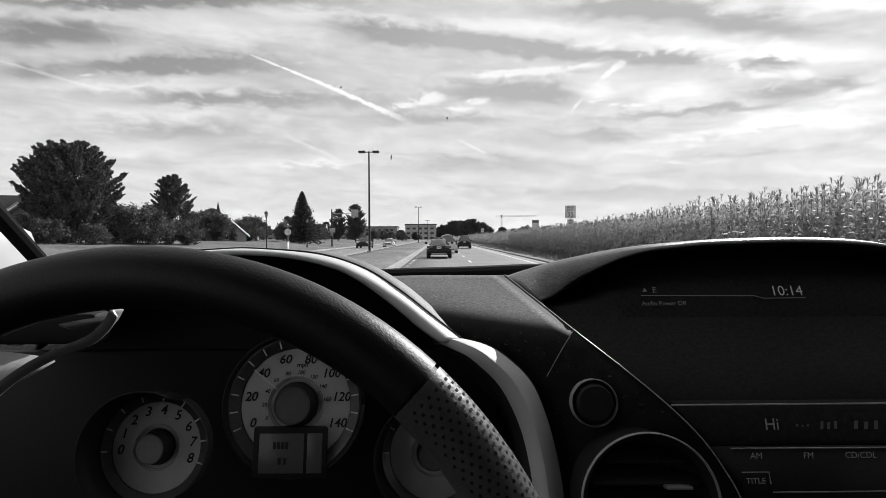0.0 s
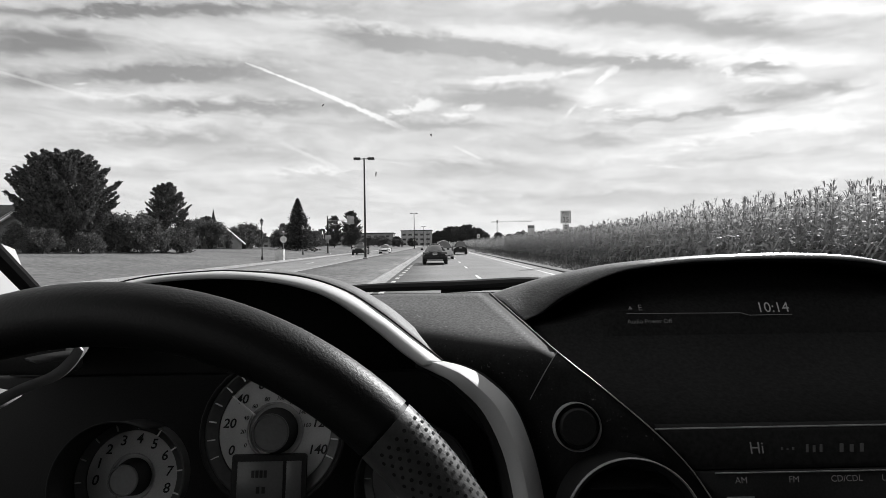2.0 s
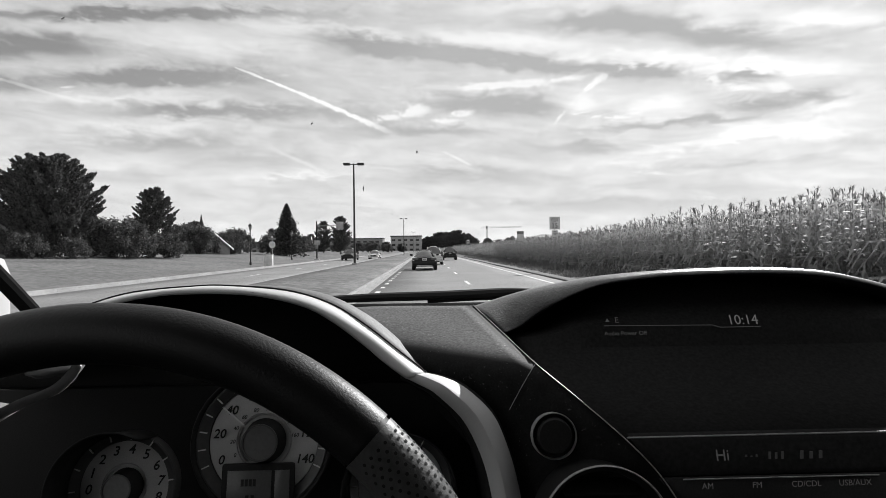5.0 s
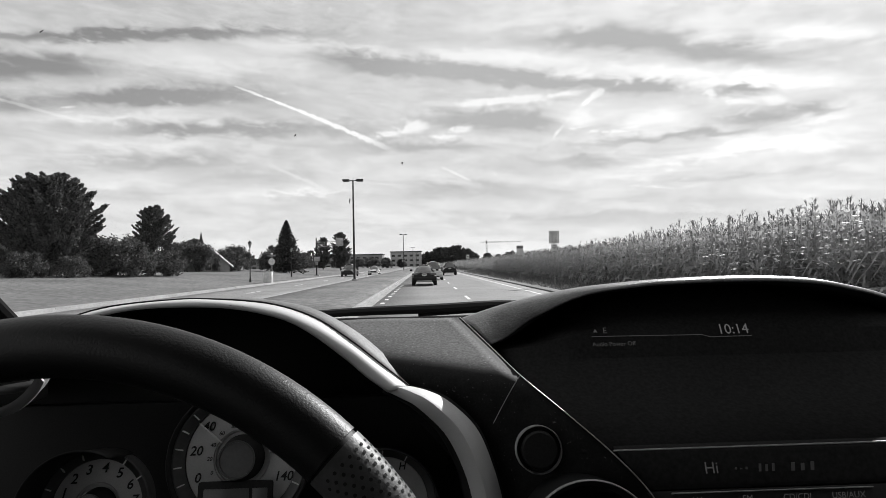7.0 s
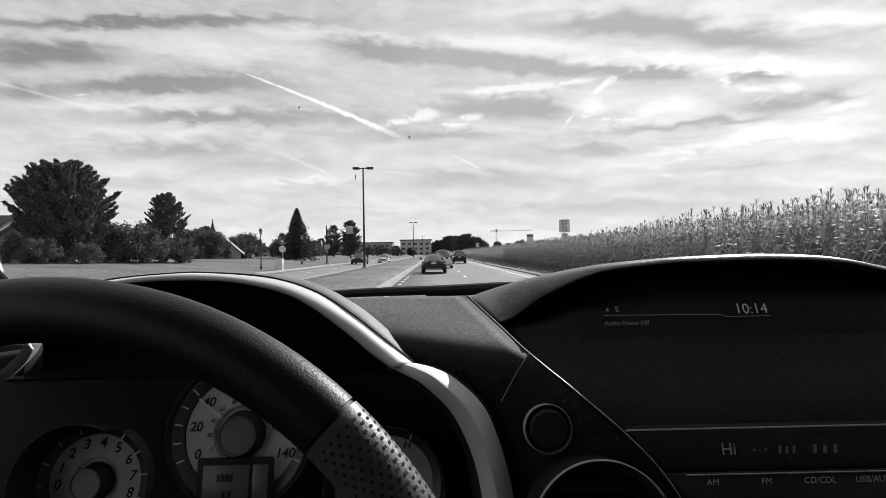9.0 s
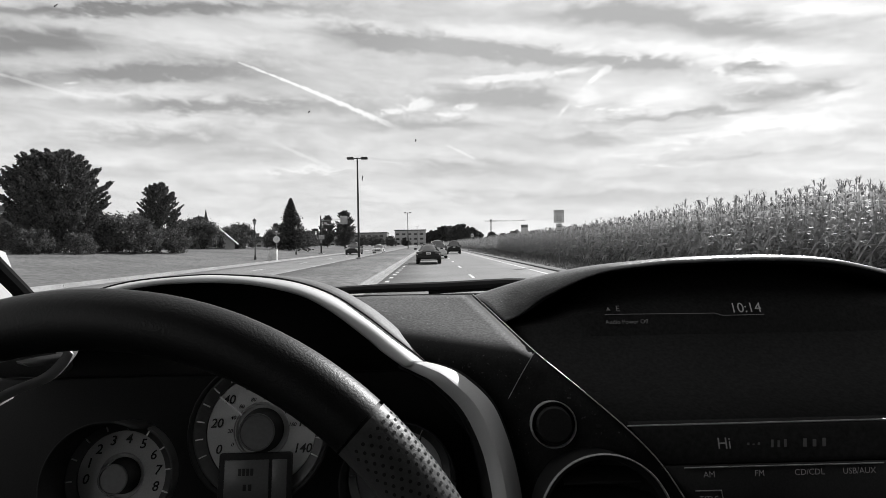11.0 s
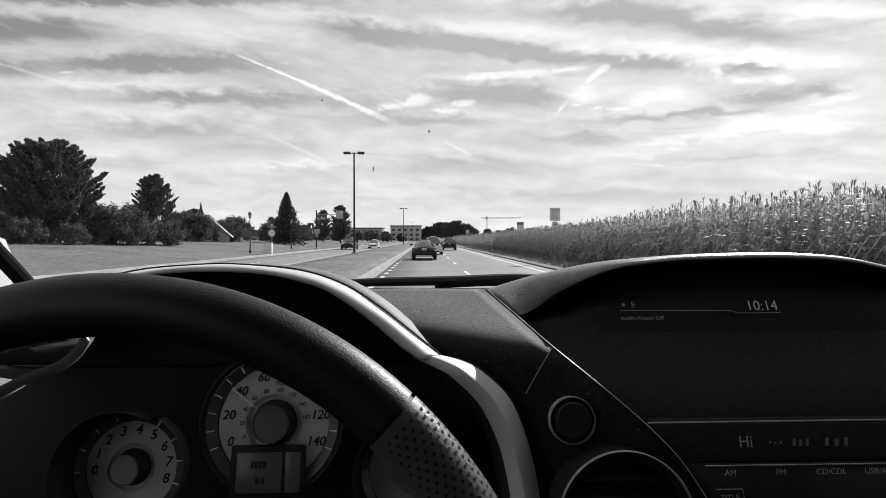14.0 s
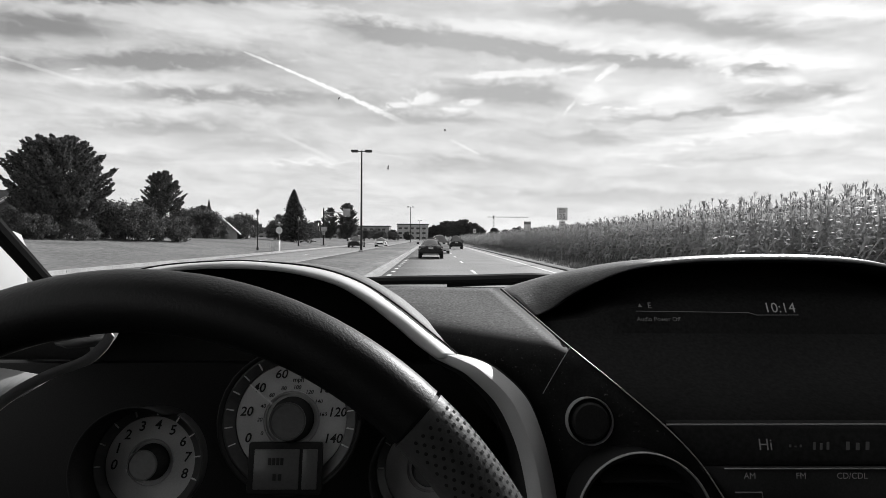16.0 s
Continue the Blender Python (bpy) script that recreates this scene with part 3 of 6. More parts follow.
# ---------------------------------------------------------------- corn field
def corn_plant(rng, tall):
    """Points and faces of one maize plant: stalk, arching leaves, tassel."""
    co, fa, kind = [], [], []

    def quad_strip(line, widths, side, k):
        base = len(co)
        for p, w in zip(line, widths):
            co.append(p - side * w), co.append(p + side * w)
        for i in range(len(line) - 1):
            q = base + 2 * i
            fa.append((q, q + 1, q + 3, q + 2)), kind.append(k)
    lean = rng.normal(0, 0.05, 2)
    top = np.array([lean[0] * tall, lean[1] * tall, tall])
    for a in (0.0, 1.6):
        side = np.array([math.cos(a), math.sin(a), 0]) * 1.0
        quad_strip([np.zeros(3), top * 0.4, top * 0.75], [0.011, 0.009, 0.006], side, 0)
        quad_strip([top * 0.75, top * 0.9, top], [0.006, 0.004, 0.003], side, 1)
    a0 = rng.uniform(0, 6.28)
    for i in range(20):
        h = tall * (0.05 + 0.93 * i / 20)
        a = a0 + (i % 2) * math.pi + rng.normal(0, 0.5)
        out = np.array([math.cos(a), math.sin(a), 0.0])
        side = np.array([-out[1], out[0], 0.0]) + np.array([0, 0, rng.normal(0, 0.35)])
        out = out * (1.0 if i < 12 else 0.62)
        ln = rng.uniform(0.40, 0.74) * (1.0 if i < 11 else 0.85 - 0.065 * (i - 11))
        up = rng.uniform(0.5, 1.0) * (1.0 if i < 12 else 1.0 + 0.10 * (i - 11))
        base = top * (h / tall)
        pts = [base, base + out * ln * 0.3 + np.array([0, 0, ln * 0.34 * up]), base + out * ln * 0.68 + np.array([0, 0, ln * 0.30 * up]), base + out * ln * 0.95 + np.array([0, 0, ln * (0.30 * up - 0.42 + (0.0 if i < 12 else 0.085 * (i - 11)))])]
        quad_strip(pts, [0.018, 0.036, 0.028, 0.003], side, 0)
    for i in range(9):
        a = rng.uniform(0, 6.28)
        out = np.array([math.cos(a), math.sin(a), 0.0]) * rng.uniform(0.02, 0.17)
        quad_strip([top - np.array([0, 0, 0.05]), top + out * 0.5 + np.array([0, 0, 0.08]), top + out + np.array([0, 0, rng.uniform(0.06, 0.13)])], [0.003, 0.005, 0.002], np.array([-math.sin(a), math.cos(a), 0]), 1)
    return np.array(co), np.array(fa), np.array(kind)


CORN_FRONT = 9.6
rng = np.random.default_rng(5)
VARIANTS = [corn_plant(rng, rng.uniform(1.9, 2.3)) for _ in range(14)]
corn_meshes = []
for co, fa, kd in VARIANTS:
    me = bpy.data.meshes.new("corn_plant")
    me.from_pydata(co.tolist(), [], fa.tolist())
    me.materials.append(CORN), me.materials.append(TASSEL)
    me.polygons.foreach_set("material_index", kd.tolist())
    corn_meshes.append(me)


def near_rise(y):
    """The stand is taller towards the near end of the field."""
    return 1.0 + 0.11 * min(1.0, max(0.0, (36 - y) / 16))


# the edge of the field, plant by plant
for i in range(260):
    row, j = i % 2, i // 2
    x, y = CORN_FRONT + 0.75 * row + rng.normal(0, 0.08), 7.0 + 0.17 * j + rng.normal(0, 0.04)
    p = new("corn_plant", corn_meshes[int(rng.integers(14))])
    s = rng.uniform(1.02, 1.08) * near_rise(y)
    p.matrix_basis = pose(x, y, at_land(x, y), 0, 0, rng.uniform(0, 360)) @ Matrix.Diagonal((s, s, s, 1))
    tagged(p, "tall ripening corn plant with tassel at the field's edge", "corn plant", "corn at the field's edge")


def corn_block(name, places, parent=None):
    cos, fas, kinds, off = [], [], [], 0
    for x, y, s, wide in places:
        co, fa, kd = VARIANTS[int(rng.integers(14))]
        a = rng.uniform(0, 6.28)
        c, n = math.cos(a), math.sin(a)
        r = np.stack([co[:, 0] * c - co[:, 1] * n, co[:, 0] * n + co[:, 1] * c, co[:, 2]], 1) * np.array([wide, wide, s])
        cos.append(r + np.array([x, y, at_land(x, y)]))
        fas.append(fa + off), kinds.append(kd)
        off += len(co)
    ob = raw_mesh(name, np.concatenate(cos), np.concatenate(fas), CORN, parent)
    ob.data.materials.append(TASSEL)
    ob.data.polygons.foreach_set("material_index", np.concatenate(kinds).tolist())
    return ob


places = []
for row in range(9):
    step = 0.13 if row < 4 else 0.20
    y = 2.0 if row > 1 else 29.0
    while y < 75:
        places.append((CORN_FRONT + 0.75 * row + rng.normal(0, 0.09), y, rng.uniform(1.02, 1.08) * near_rise(y), rng.uniform(1.0, 1.25)))
        y += step * rng.uniform(0.8, 1.2)
for row in range(8):
    y = 75.0
    while y < 190:
        places.append((CORN_FRONT + 1.1 * row + rng.normal(0, 0.15), y, rng.uniform(0.98, 1.16), 1.5))
        y += rng.uniform(0.5, 0.9)
for row in range(14):
    y = 190.0
    while y < 520:
        places.append((CORN_FRONT + 4.0 * row + rng.normal(0, 0.6), y, rng.uniform(0.95, 1.1), 3.2))
        y += rng.uniform(2.2, 3.8)
corn = tagged(corn_block("corn_field", places), "dense field of tall ripening corn with tassels", "corn field", kind="stuff")
# the mass of leaves inside the field, a sheet with its shade in the colour
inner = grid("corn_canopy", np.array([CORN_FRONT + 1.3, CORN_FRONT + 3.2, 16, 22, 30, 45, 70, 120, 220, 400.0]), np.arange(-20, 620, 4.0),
             lambda X, Y: land(X, Y) + 2.08 + 0.1 * np.sin(X * 3.1 + Y * 1.7) + 0.08 * np.sin(Y * 4.3), CORN_SHADE)
tagged(inner, "sheet coloured as the shaded leaf mass within the corn field", "corn field", kind="stuff")
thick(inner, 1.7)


# ---------------------------------------------------------------- trees
def blades(rng, centres, size, squash=1.0):
    n = len(centres)
    a = rng.normal(size=(n, 3))
    a /= np.linalg.norm(a, axis=1)[:, None]
    b = np.cross(a, rng.normal(size=(n, 3)))
    b /= np.linalg.norm(b, axis=1)[:, None]
    s = size * rng.uniform(0.6, 1.3, n)[:, None]
    return a * s, b * s * 0.6 * squash


def broad_tree(name, seed, tall, wide, leaves, clear=0.16, label="", leaf=0.17, knots=120, group=""):
    """Trunk, limbs and a crown of leaf clumps that follow the limbs upward."""
    rng = np.random.default_rng(seed)
    t = thing(name, (0, 0, 0), label, "tree", group)
    bm = bmesh.new()
    r = tall * 0.016
    trunk = [(0, 0, -0.2), (rng.normal(0, 0.05), 0, tall * 0.18), (rng.normal(0, 0.1), 0.05, tall * 0.45), (rng.normal(0, 0.2), 0, tall * 0.8)]
    tube(bm, curve(trunk, 14), lambda k: r * (1.25 - 1.05 * k), 8)
    part("trunk", bm, BARK, t)
    tips, starts = [], []
    for i in range(knots):
        h = rng.uniform(0.0, 1.0)
        prof = math.sqrt(max(0.02, 1 - ((h - 0.42) / (0.59 if h > 0.42 else 0.435)) ** 2))
        a, q = rng.uniform(0, 6.28), wide * prof * rng.uniform(0.45, 1.0) ** 0.7 * (1 + 0.07 * math.sin(3 * seed + 5.1 * h + i))
        z = tall * (clear + (0.98 - clear) * h)
        tips.append((q * math.cos(a), q * math.sin(a), z))
        starts.append((0, 0, max(tall * 0.12, z - q * 0.60)))
    bm = bmesh.new()
    for s, p in list(zip(starts, tips))[:36]:
        mid = [(a * 0.5 + b * 0.5) for a, b in zip(s, p)]
        mid[2] -= 0.08 * tall * 0.3
        tube(bm, curve([s, mid, p], 5), lambda k: r * 0.34 * (1 - 0.85 * k), 5)
    part("limb", bm, BARK, t)
    per = leaves // knots
    cs, us, vs = [], [], []
    for s, p in zip(starts, tips):
        s, p = np.array(s), np.array(p)
        way = (p - s) / np.linalg.norm(p - s)
        k = rng.beta(1.7, 1.0, per)[:, None]
        spread = wide * (0.062 * (1.25 - k))
        c = s + (p - s) * (0.30 + 0.75 * k) + np.array([0, 0, 1]) * (k ** 2) * wide * 0.10 + rng.normal(size=(per, 3)) * spread * np.array([1.0, 1.0, 0.62])
        d = way * 0.9 + np.array([0, 0, 0.35]) + rng.normal(size=(per, 3)) * 0.55
        d /= np.linalg.norm(d, axis=1)[:, None]
        w = np.cross(d, rng.normal(size=(per, 3)))
        w /= np.linalg.norm(w, axis=1)[:, None]
        size = leaf * rng.uniform(0.7, 1.3, per)[:, None]
        cs.append(c), us.append(d * size), vs.append(w * size * 0.5)
    cs, u, v = np.concatenate(cs), np.concatenate(us), np.concatenate(vs)
    quads("crown", cs, u, v, LEAF, t)
    return t


def fir_tree(name, seed, tall, wide, label, group=""):
    rng = np.random.default_rng(seed)
    t = thing(name, (0, 0, 0), label, "tree", group)
    bm = bmesh.new()
    tube(bm, [(0, 0, -0.2), (0, 0, tall * 0.5), (0, 0, tall)], lambda k: tall * 0.014 * (1 - 0.93 * k), 7)
    part("trunk", bm, BARK, t)
    cs, us, vs = [], [], []
    n = 320
    for i in range(n):
        h = (i / n) ** 0.85
        a = i * 2.39996
        ln = wide * (1 - h) * rng.uniform(0.72, 1.08) + 0.10
        z = tall * (0.04 + 0.95 * h)
        out = np.array([math.cos(a), math.sin(a), 0])
        rise = 0.10 + 0.42 * h
        for j in range(26):
            k = (j + rng.uniform(0, 1)) / 26
            p = out * ln * k + np.array([0, 0, z + ln * (rise * k * k - 0.16 * k)])
            p = p + rng.normal(size=3) * (0.03 + 0.07 * k) * ln * np.array([1, 1, 0.45])
            cs.append(p)
            d = out + np.array([rng.normal(0, 0.5), rng.normal(0, 0.5), rng.normal(0.25, 0.3)])
            d /= np.linalg.norm(d)
            us.append(d * 0.20 * (0.45 + 0.75 * ln / wide))
            w = np.cross(d, rng.normal(size=3))
            vs.append(w / np.linalg.norm(w) * 0.085)
    quads("crown", cs, us, vs, NEEDLE, t)
    return t


def shrub(name, seed, tall, wide, leaves, label, group=""):
    rng = np.random.default_rng(seed)
    t = thing(name, (0, 0, 0), label, "shrub", group)
    bm = bmesh.new()
    for i in range(6):
        a = i * 1.05
        tube(bm, curve([(0.1 * math.cos(a), 0.1 * math.sin(a), -0.1), (0.3 * wide * math.cos(a), 0.3 * wide * math.sin(a), tall * 0.6)], 3), 0.03, 5)
    part("stem", bm, BARK, t)
    c = []
    for i in range(60):
        a, q, h = rng.uniform(0, 6.28), wide * math.sqrt(rng.uniform(0, 1)), rng.uniform(0.1, 0.95)
        q *= math.sqrt(max(0.05, 1 - h * h * 0.85))
        c.append(np.array([q * math.cos(a), q * math.sin(a), tall * h * 0.92]) + rng.normal(size=(leaves // 60, 3)) * np.array([wide, wide, tall]) * 0.085)
    cs = np.concatenate(c)
    u, v = blades(rng, cs, 0.065)
    quads("crown", cs, u, v, LEAF, t)
    return t


def plant(proto, x, y, s=1.0, turn=0.0, label="", sz=None):
    """A copy of a tree, of its own size and turn, rooted in the land."""
    c = copy_thing(proto, pose(x, y, at_land(x, y) - 0.05, 0, 0, turn))
    c.matrix_basis = c.matrix_basis @ Matrix.Diagonal((s, s, sz or s, 1))
    if label:
        tagged(c, label)
    return c


maple = broad_tree("maple_tree", 3, 9.3, 4.5, 80000, 0.17, "large dark-leaved maple tree on the grass bank", 0.10, 240)
maple.matrix_basis = pose(-34.2, 52, at_land(-34.2, 52) - 0.05, 0, 0, 20)
young = broad_tree("maple_tree", 8, 9.0, 3.0, 52000, 0.17, "younger dark maple tree with an upright crown", 0.074, 210)
young.matrix_basis = pose(-36.2, 76, at_land(-36.2, 76) - 0.05)
oak = broad_tree("broadleaf_tree", 21, 8.0, 3.6, 12000, 0.10, "dark broadleaf tree behind the grass bank", 0.15, 110, "trees behind the bank")
oak.matrix_basis = pose(-62, 150, at_land(-62, 150) - 0.05)
ash = broad_tree("broadleaf_tree", 34, 6.5, 2.6, 6000, 0.14, "small paler broadleaf tree beside the houses", 0.13, 90, "trees behind the bank")
ash.matrix_basis = pose(-46, 112, at_land(-46, 112) - 0.05)
round_tree = broad_tree("broadleaf_tree", 55, 9.0, 5.2, 16000, 0.04, "distant round dark tree where the road ends", 0.26, 220, "trees where the road ends")
round_tree.matrix_basis = pose(13, 486, at_land(13, 486) - 0.05) @ Matrix.Diagonal((1.9, 1.9, 1.75, 1))
upright = broad_tree("broadleaf_tree", 61, 10.2, 2.9, 16000, 0.12, "upright dark broadleaf tree beside the side street", 0.13, 200)
upright.matrix_basis = pose(-22.6, 150, at_land(-22.6, 150) - 0.05)
spruce = fir_tree("spruce_tree", 5, 9.4, 3.6, "tall dark spruce tree with drooping branches")
spruce.matrix_basis = pose(-24.6, 100, at_land(-24.6, 100) - 0.05)
bush = shrub("shrub", 11, 2.6, 2.2, 11000, "rounded dark shrub on the grass bank", "shrubs on the bank")
bush.matrix_basis = pose(-40, 95, at_land(-40, 95) - 0.05)


# rough grass along the shoulder and under the corn
rng = np.random.default_rng(9)
cs, us, vs = [], [], []
for clump in range(900):
    cy = 6 + 95 * rng.uniform(0, 1) ** 1.3
    cx = ROAD_RIGHT + 0.7 + 2.9 * rng.uniform(0, 1) ** 0.7
    tall = rng.uniform(0.05, 0.14) + 0.16 * max(0.0, cx - 8.3) + (0.12 if rng.uniform() < 0.12 else 0.0)
    for i in range(16):
        x, y = cx + rng.normal(0, 0.13), cy + rng.normal(0, 0.22)
        h = tall * rng.uniform(0.4, 1.1)
        a = rng.uniform(0, 6.28)
        cs.append((x, y, at_land(x, y) + h * 0.85))
        us.append((0.014 * math.cos(a), 0.014 * math.sin(a), 0))
        vs.append((rng.normal(0, 0.4) * h, rng.normal(0, 0.4) * h, h))
tagged(quads("verge_weeds", cs, us, vs, GRASS), "rough grass and weeds along the field's edge", "grass", kind="stuff")


def spread_trees():
    rr = random.Random(12)
    rows = [(-150, 190, 1.0), (-128, 175, 0.9), (-118, 205, 1.15), (-104, 168, 0.8), (-97, 215, 1.0), (-88, 150, 0.8), (-80, 200, 1.1), (-74, 235, 1.0), (-66, 175, 0.75), (-60, 220, 1.0), (-52, 200, 0.8), (-50, 245, 1.05), (-41, 210, 0.7), (-38, 260, 1.0), (-70, 96, 0.72), (-58, 104, 0.6), (-46, 70, 0.62), (-40, 64, 0.5), (-56, 74, 0.7), (-66, 80, 0.8), (-62, 92, 0.75)]
    for i, (x, y, s) in enumerate(rows):
        plant(oak if i % 2 else ash, x, y, s * rr.uniform(0.9, 1.1), rr.uniform(0, 360), sz=s * rr.uniform(0.85, 1.15))
    for x, y, s in ((-64, 112, 0.55), (-36, 62, 0.5), (-39.5, 56, 0.42), (-110, 160, 0.8), (-45, 158, 0.45), (-36, 172, 0.5), (-33, 178, 0.42)):
        plant(spruce, x, y, s, rr.uniform(0, 360), "dark spruce tree beside the houses")
    for x, y, s in ((-47, 92, 0.9), (-52, 99, 1.1), (-44, 120, 1.2), (-56, 125, 1.3), (-64, 140, 1.4), (-38, 140, 1.2), (-34, 160, 1.3), (-29, 190, 1.5), (-26, 215, 1.4), (-22, 240, 1.5), (-84, 120, 1.5), (-95, 130, 1.6), (-108, 140, 1.6), (-75, 160, 1.6), (-28, 230, 1.2), (-20, 290, 1.6), (-31, 300, 1.8), (-33, 82, 1.5), (-36, 86, 1.7), (-39, 90, 1.6), (-30.5, 88, 1.2), (-34, 100, 1.6), (-30, 110, 1.3), (-27.5, 121, 1.4), (-33, 125, 1.7), (-33, 47, 0.8), (-36.5, 50, 1.0), (-31, 50, 0.7), (-38, 55, 1.1), (-29.5, 56, 1.3), (-31.5, 58, 1.5), (-28, 61, 1.0)):
        plant(bush, x, y, s, rr.uniform(0, 360))
    for x, y, s in ((-4, 478, 1.2), (4, 482, 1.5), (21, 495, 1.9), (29, 500, 2.0), (37, 506, 1.6), (45, 515, 1.1), (72, 640, 1.2), (86, 650, 1.0), (99, 655, 1.3), (-14, 330, 0.6), (-24, 345, 0.7), (-34, 350, 0.7)):
        plant(round_tree, x, y, s / 1.9, rr.uniform(0, 360), sz=s / 1.9)


spread_trees()
plant(upright, -27.6, 152, 0.85, 70)


# ---------------------------------------------------------------- lamps and signs
def road_lamp(x, y, tall=9.0, plates=False):
    t = thing("street_lamp", (x, y, 0.18), "tall dark street lamp with two box heads on the grass median", "street lamp", "lamps along the median")
    bm = bmesh.new()
    rod(bm, (0, 0, 0), (0, 0, tall), 0.105, 0.065, 14)
    part("pole", bm, POLE_DARK, t)
    bm = bmesh.new()
    lathe(bm, [(0.24, -0.15), (0.24, 0.08), (0.21, 0.12), (0.15, 0.13)], 20)
    part("footing", bm, CONCRETE, t)
    bm = bmesh.new()
    box(bm, (-0.35, -0.035, tall - 0.10), (0.35, 0.035, tall - 0.03), 0.01)
    part("crossarm", bm, POLE_DARK, t)
    for s in (-1, 1):
        h = new("lamp_head")
        h.parent, h.location = t, (s * 0.62, 0, tall - 0.05)
        bm = bmesh.new()
        box(bm, (-0.30, -0.20, -0.09), (0.30, 0.20, 0.10), 0.03)
        part("housing", bm, POLE_DARK, h)
        bm = bmesh.new()
        box(bm, (-0.24, -0.15, -0.105), (0.24, 0.15, -0.085), 0.005)
        part("lens", bm, SIGN_GREY, h)
    if plates:
        for z, w, hgt in ((2.95, 0.46, 0.42), (2.42, 0.40, 0.38)):
            p = new("sign_plate")
            p.parent, p.location = t, (0.0, 0.09, z)
            bm = bmesh.new()
            box(bm, (-w, 0.04, -hgt), (w, 0.055, hgt), 0.012)
            part("panel", bm, SIGN_BACK, p, "bare back of a road sign")
            bm = bmesh.new()
            box(bm, (-0.14, -0.22, -0.03), (0.14, 0.04, 0.03), 0.006)
            part("clamp", bm, STEEL, p)
    return t


road_lamp(-6.3, 50)
road_lamp(-5.3, 139, plates=True)
road_lamp(-5.3, 245)
road_lamp(-5.3, 350)


def plate_sign(x, y, w, h, low, label, rows, group="signs along the field", post_w=0.05):
    """A flat sign on a post, face towards the traffic: rows of (kind, ...) on its face."""
    t = thing("road_sign", (x, y, at_land(x, y)), label, "road sign", group)
    bm = bmesh.new()
    box(bm, (-post_w / 2, 0.0, -0.3), (post_w / 2, 0.045, low + h - 0.05), 0.006)
    part("post", bm, STEEL, t)
    bm = bmesh.new()
    box(bm, (-w / 2, -0.008, low), (w / 2, -0.001, low + h), 0.003)
    part("panel", bm, SIGN_WHITE, t)
    for r in rows:
        if r[0] == "text":
            _, word, size, cx, cz = r
            letters(word, size, SIGN_BLACK, t, pose(cx, -0.012, low + h * cz, 90, 0, 0), depth=0.001)
        elif r[0] == "bar":
            _, x0, x1, z0, z1, mat = r
            bm = bmesh.new()
            box(bm, (x0 * w, -0.013, low + z0 * h), (x1 * w, -0.008, low + z1 * h))
            part("printed_bar", bm, mat, t, smooth=False)
    for s in (-1, 1):
        bm = bmesh.new()
        box(bm, (s * w * 0.475 - 0.006, -0.0125, low + 0.02), (s * w * 0.475 + 0.006, -0.0085, low + h - 0.02))
        part("printed_border", bm, SIGN_BLACK, t, smooth=False)
        bm = bmesh.new()
        zc = low + (0.02 if s < 0 else h - 0.02)
        box(bm, (-w * 0.475, -0.0125, zc - 0.006), (w * 0.475, -0.0085, zc + 0.006))
        part("printed_border", bm, SIGN_BLACK, t, smooth=False)
    return t


limit = plate_sign(7.75, 33, 0.62, 0.76, 2.55, "white speed limit sign on a steel post by the corn", [("text", "SPEED", 0.165, 0, 0.84), ("text", "LIMIT", 0.165, 0, 0.63), ("text", "35", 0.40, 0, 0.29)])
bm = bmesh.new()
box(bm, (-0.19, -0.010, 2.02), (0.19, -0.003, 2.50), 0.003)
small = part("parking_plate", bm, SIGN_WHITE, limit, "small white plate with a black arrow")
for x0, x1, z0, z1 in ((-0.08, 0.08, 2.40, 2.44), (-0.13, 0.13, 2.31, 2.345), (-0.06, 0.06, 2.23, 2.255), (-0.13, 0.13, 2.07, 2.095)):
    bm = bmesh.new()
    box(bm, (x0, -0.014, z0), (x1, -0.0105, z1))
    part("printed_bar", bm, SIGN_BLACK, small, smooth=False)
plate_sign(8.6, 50, 0.62, 0.9, 2.05, "grey road sign with a darker heading on a post", [("bar", -0.47, 0.47, 0.70, 0.97, SIGN_GREY), ("bar", -0.3, 0.3, 0.80, 0.86, SIGN_BACK)])
plate_sign(9.1, 118, 0.62, 0.8, 2.5, "small distant road sign by the corn", [("bar", -0.3, 0.3, 0.3, 0.7, SIGN_GREY)])


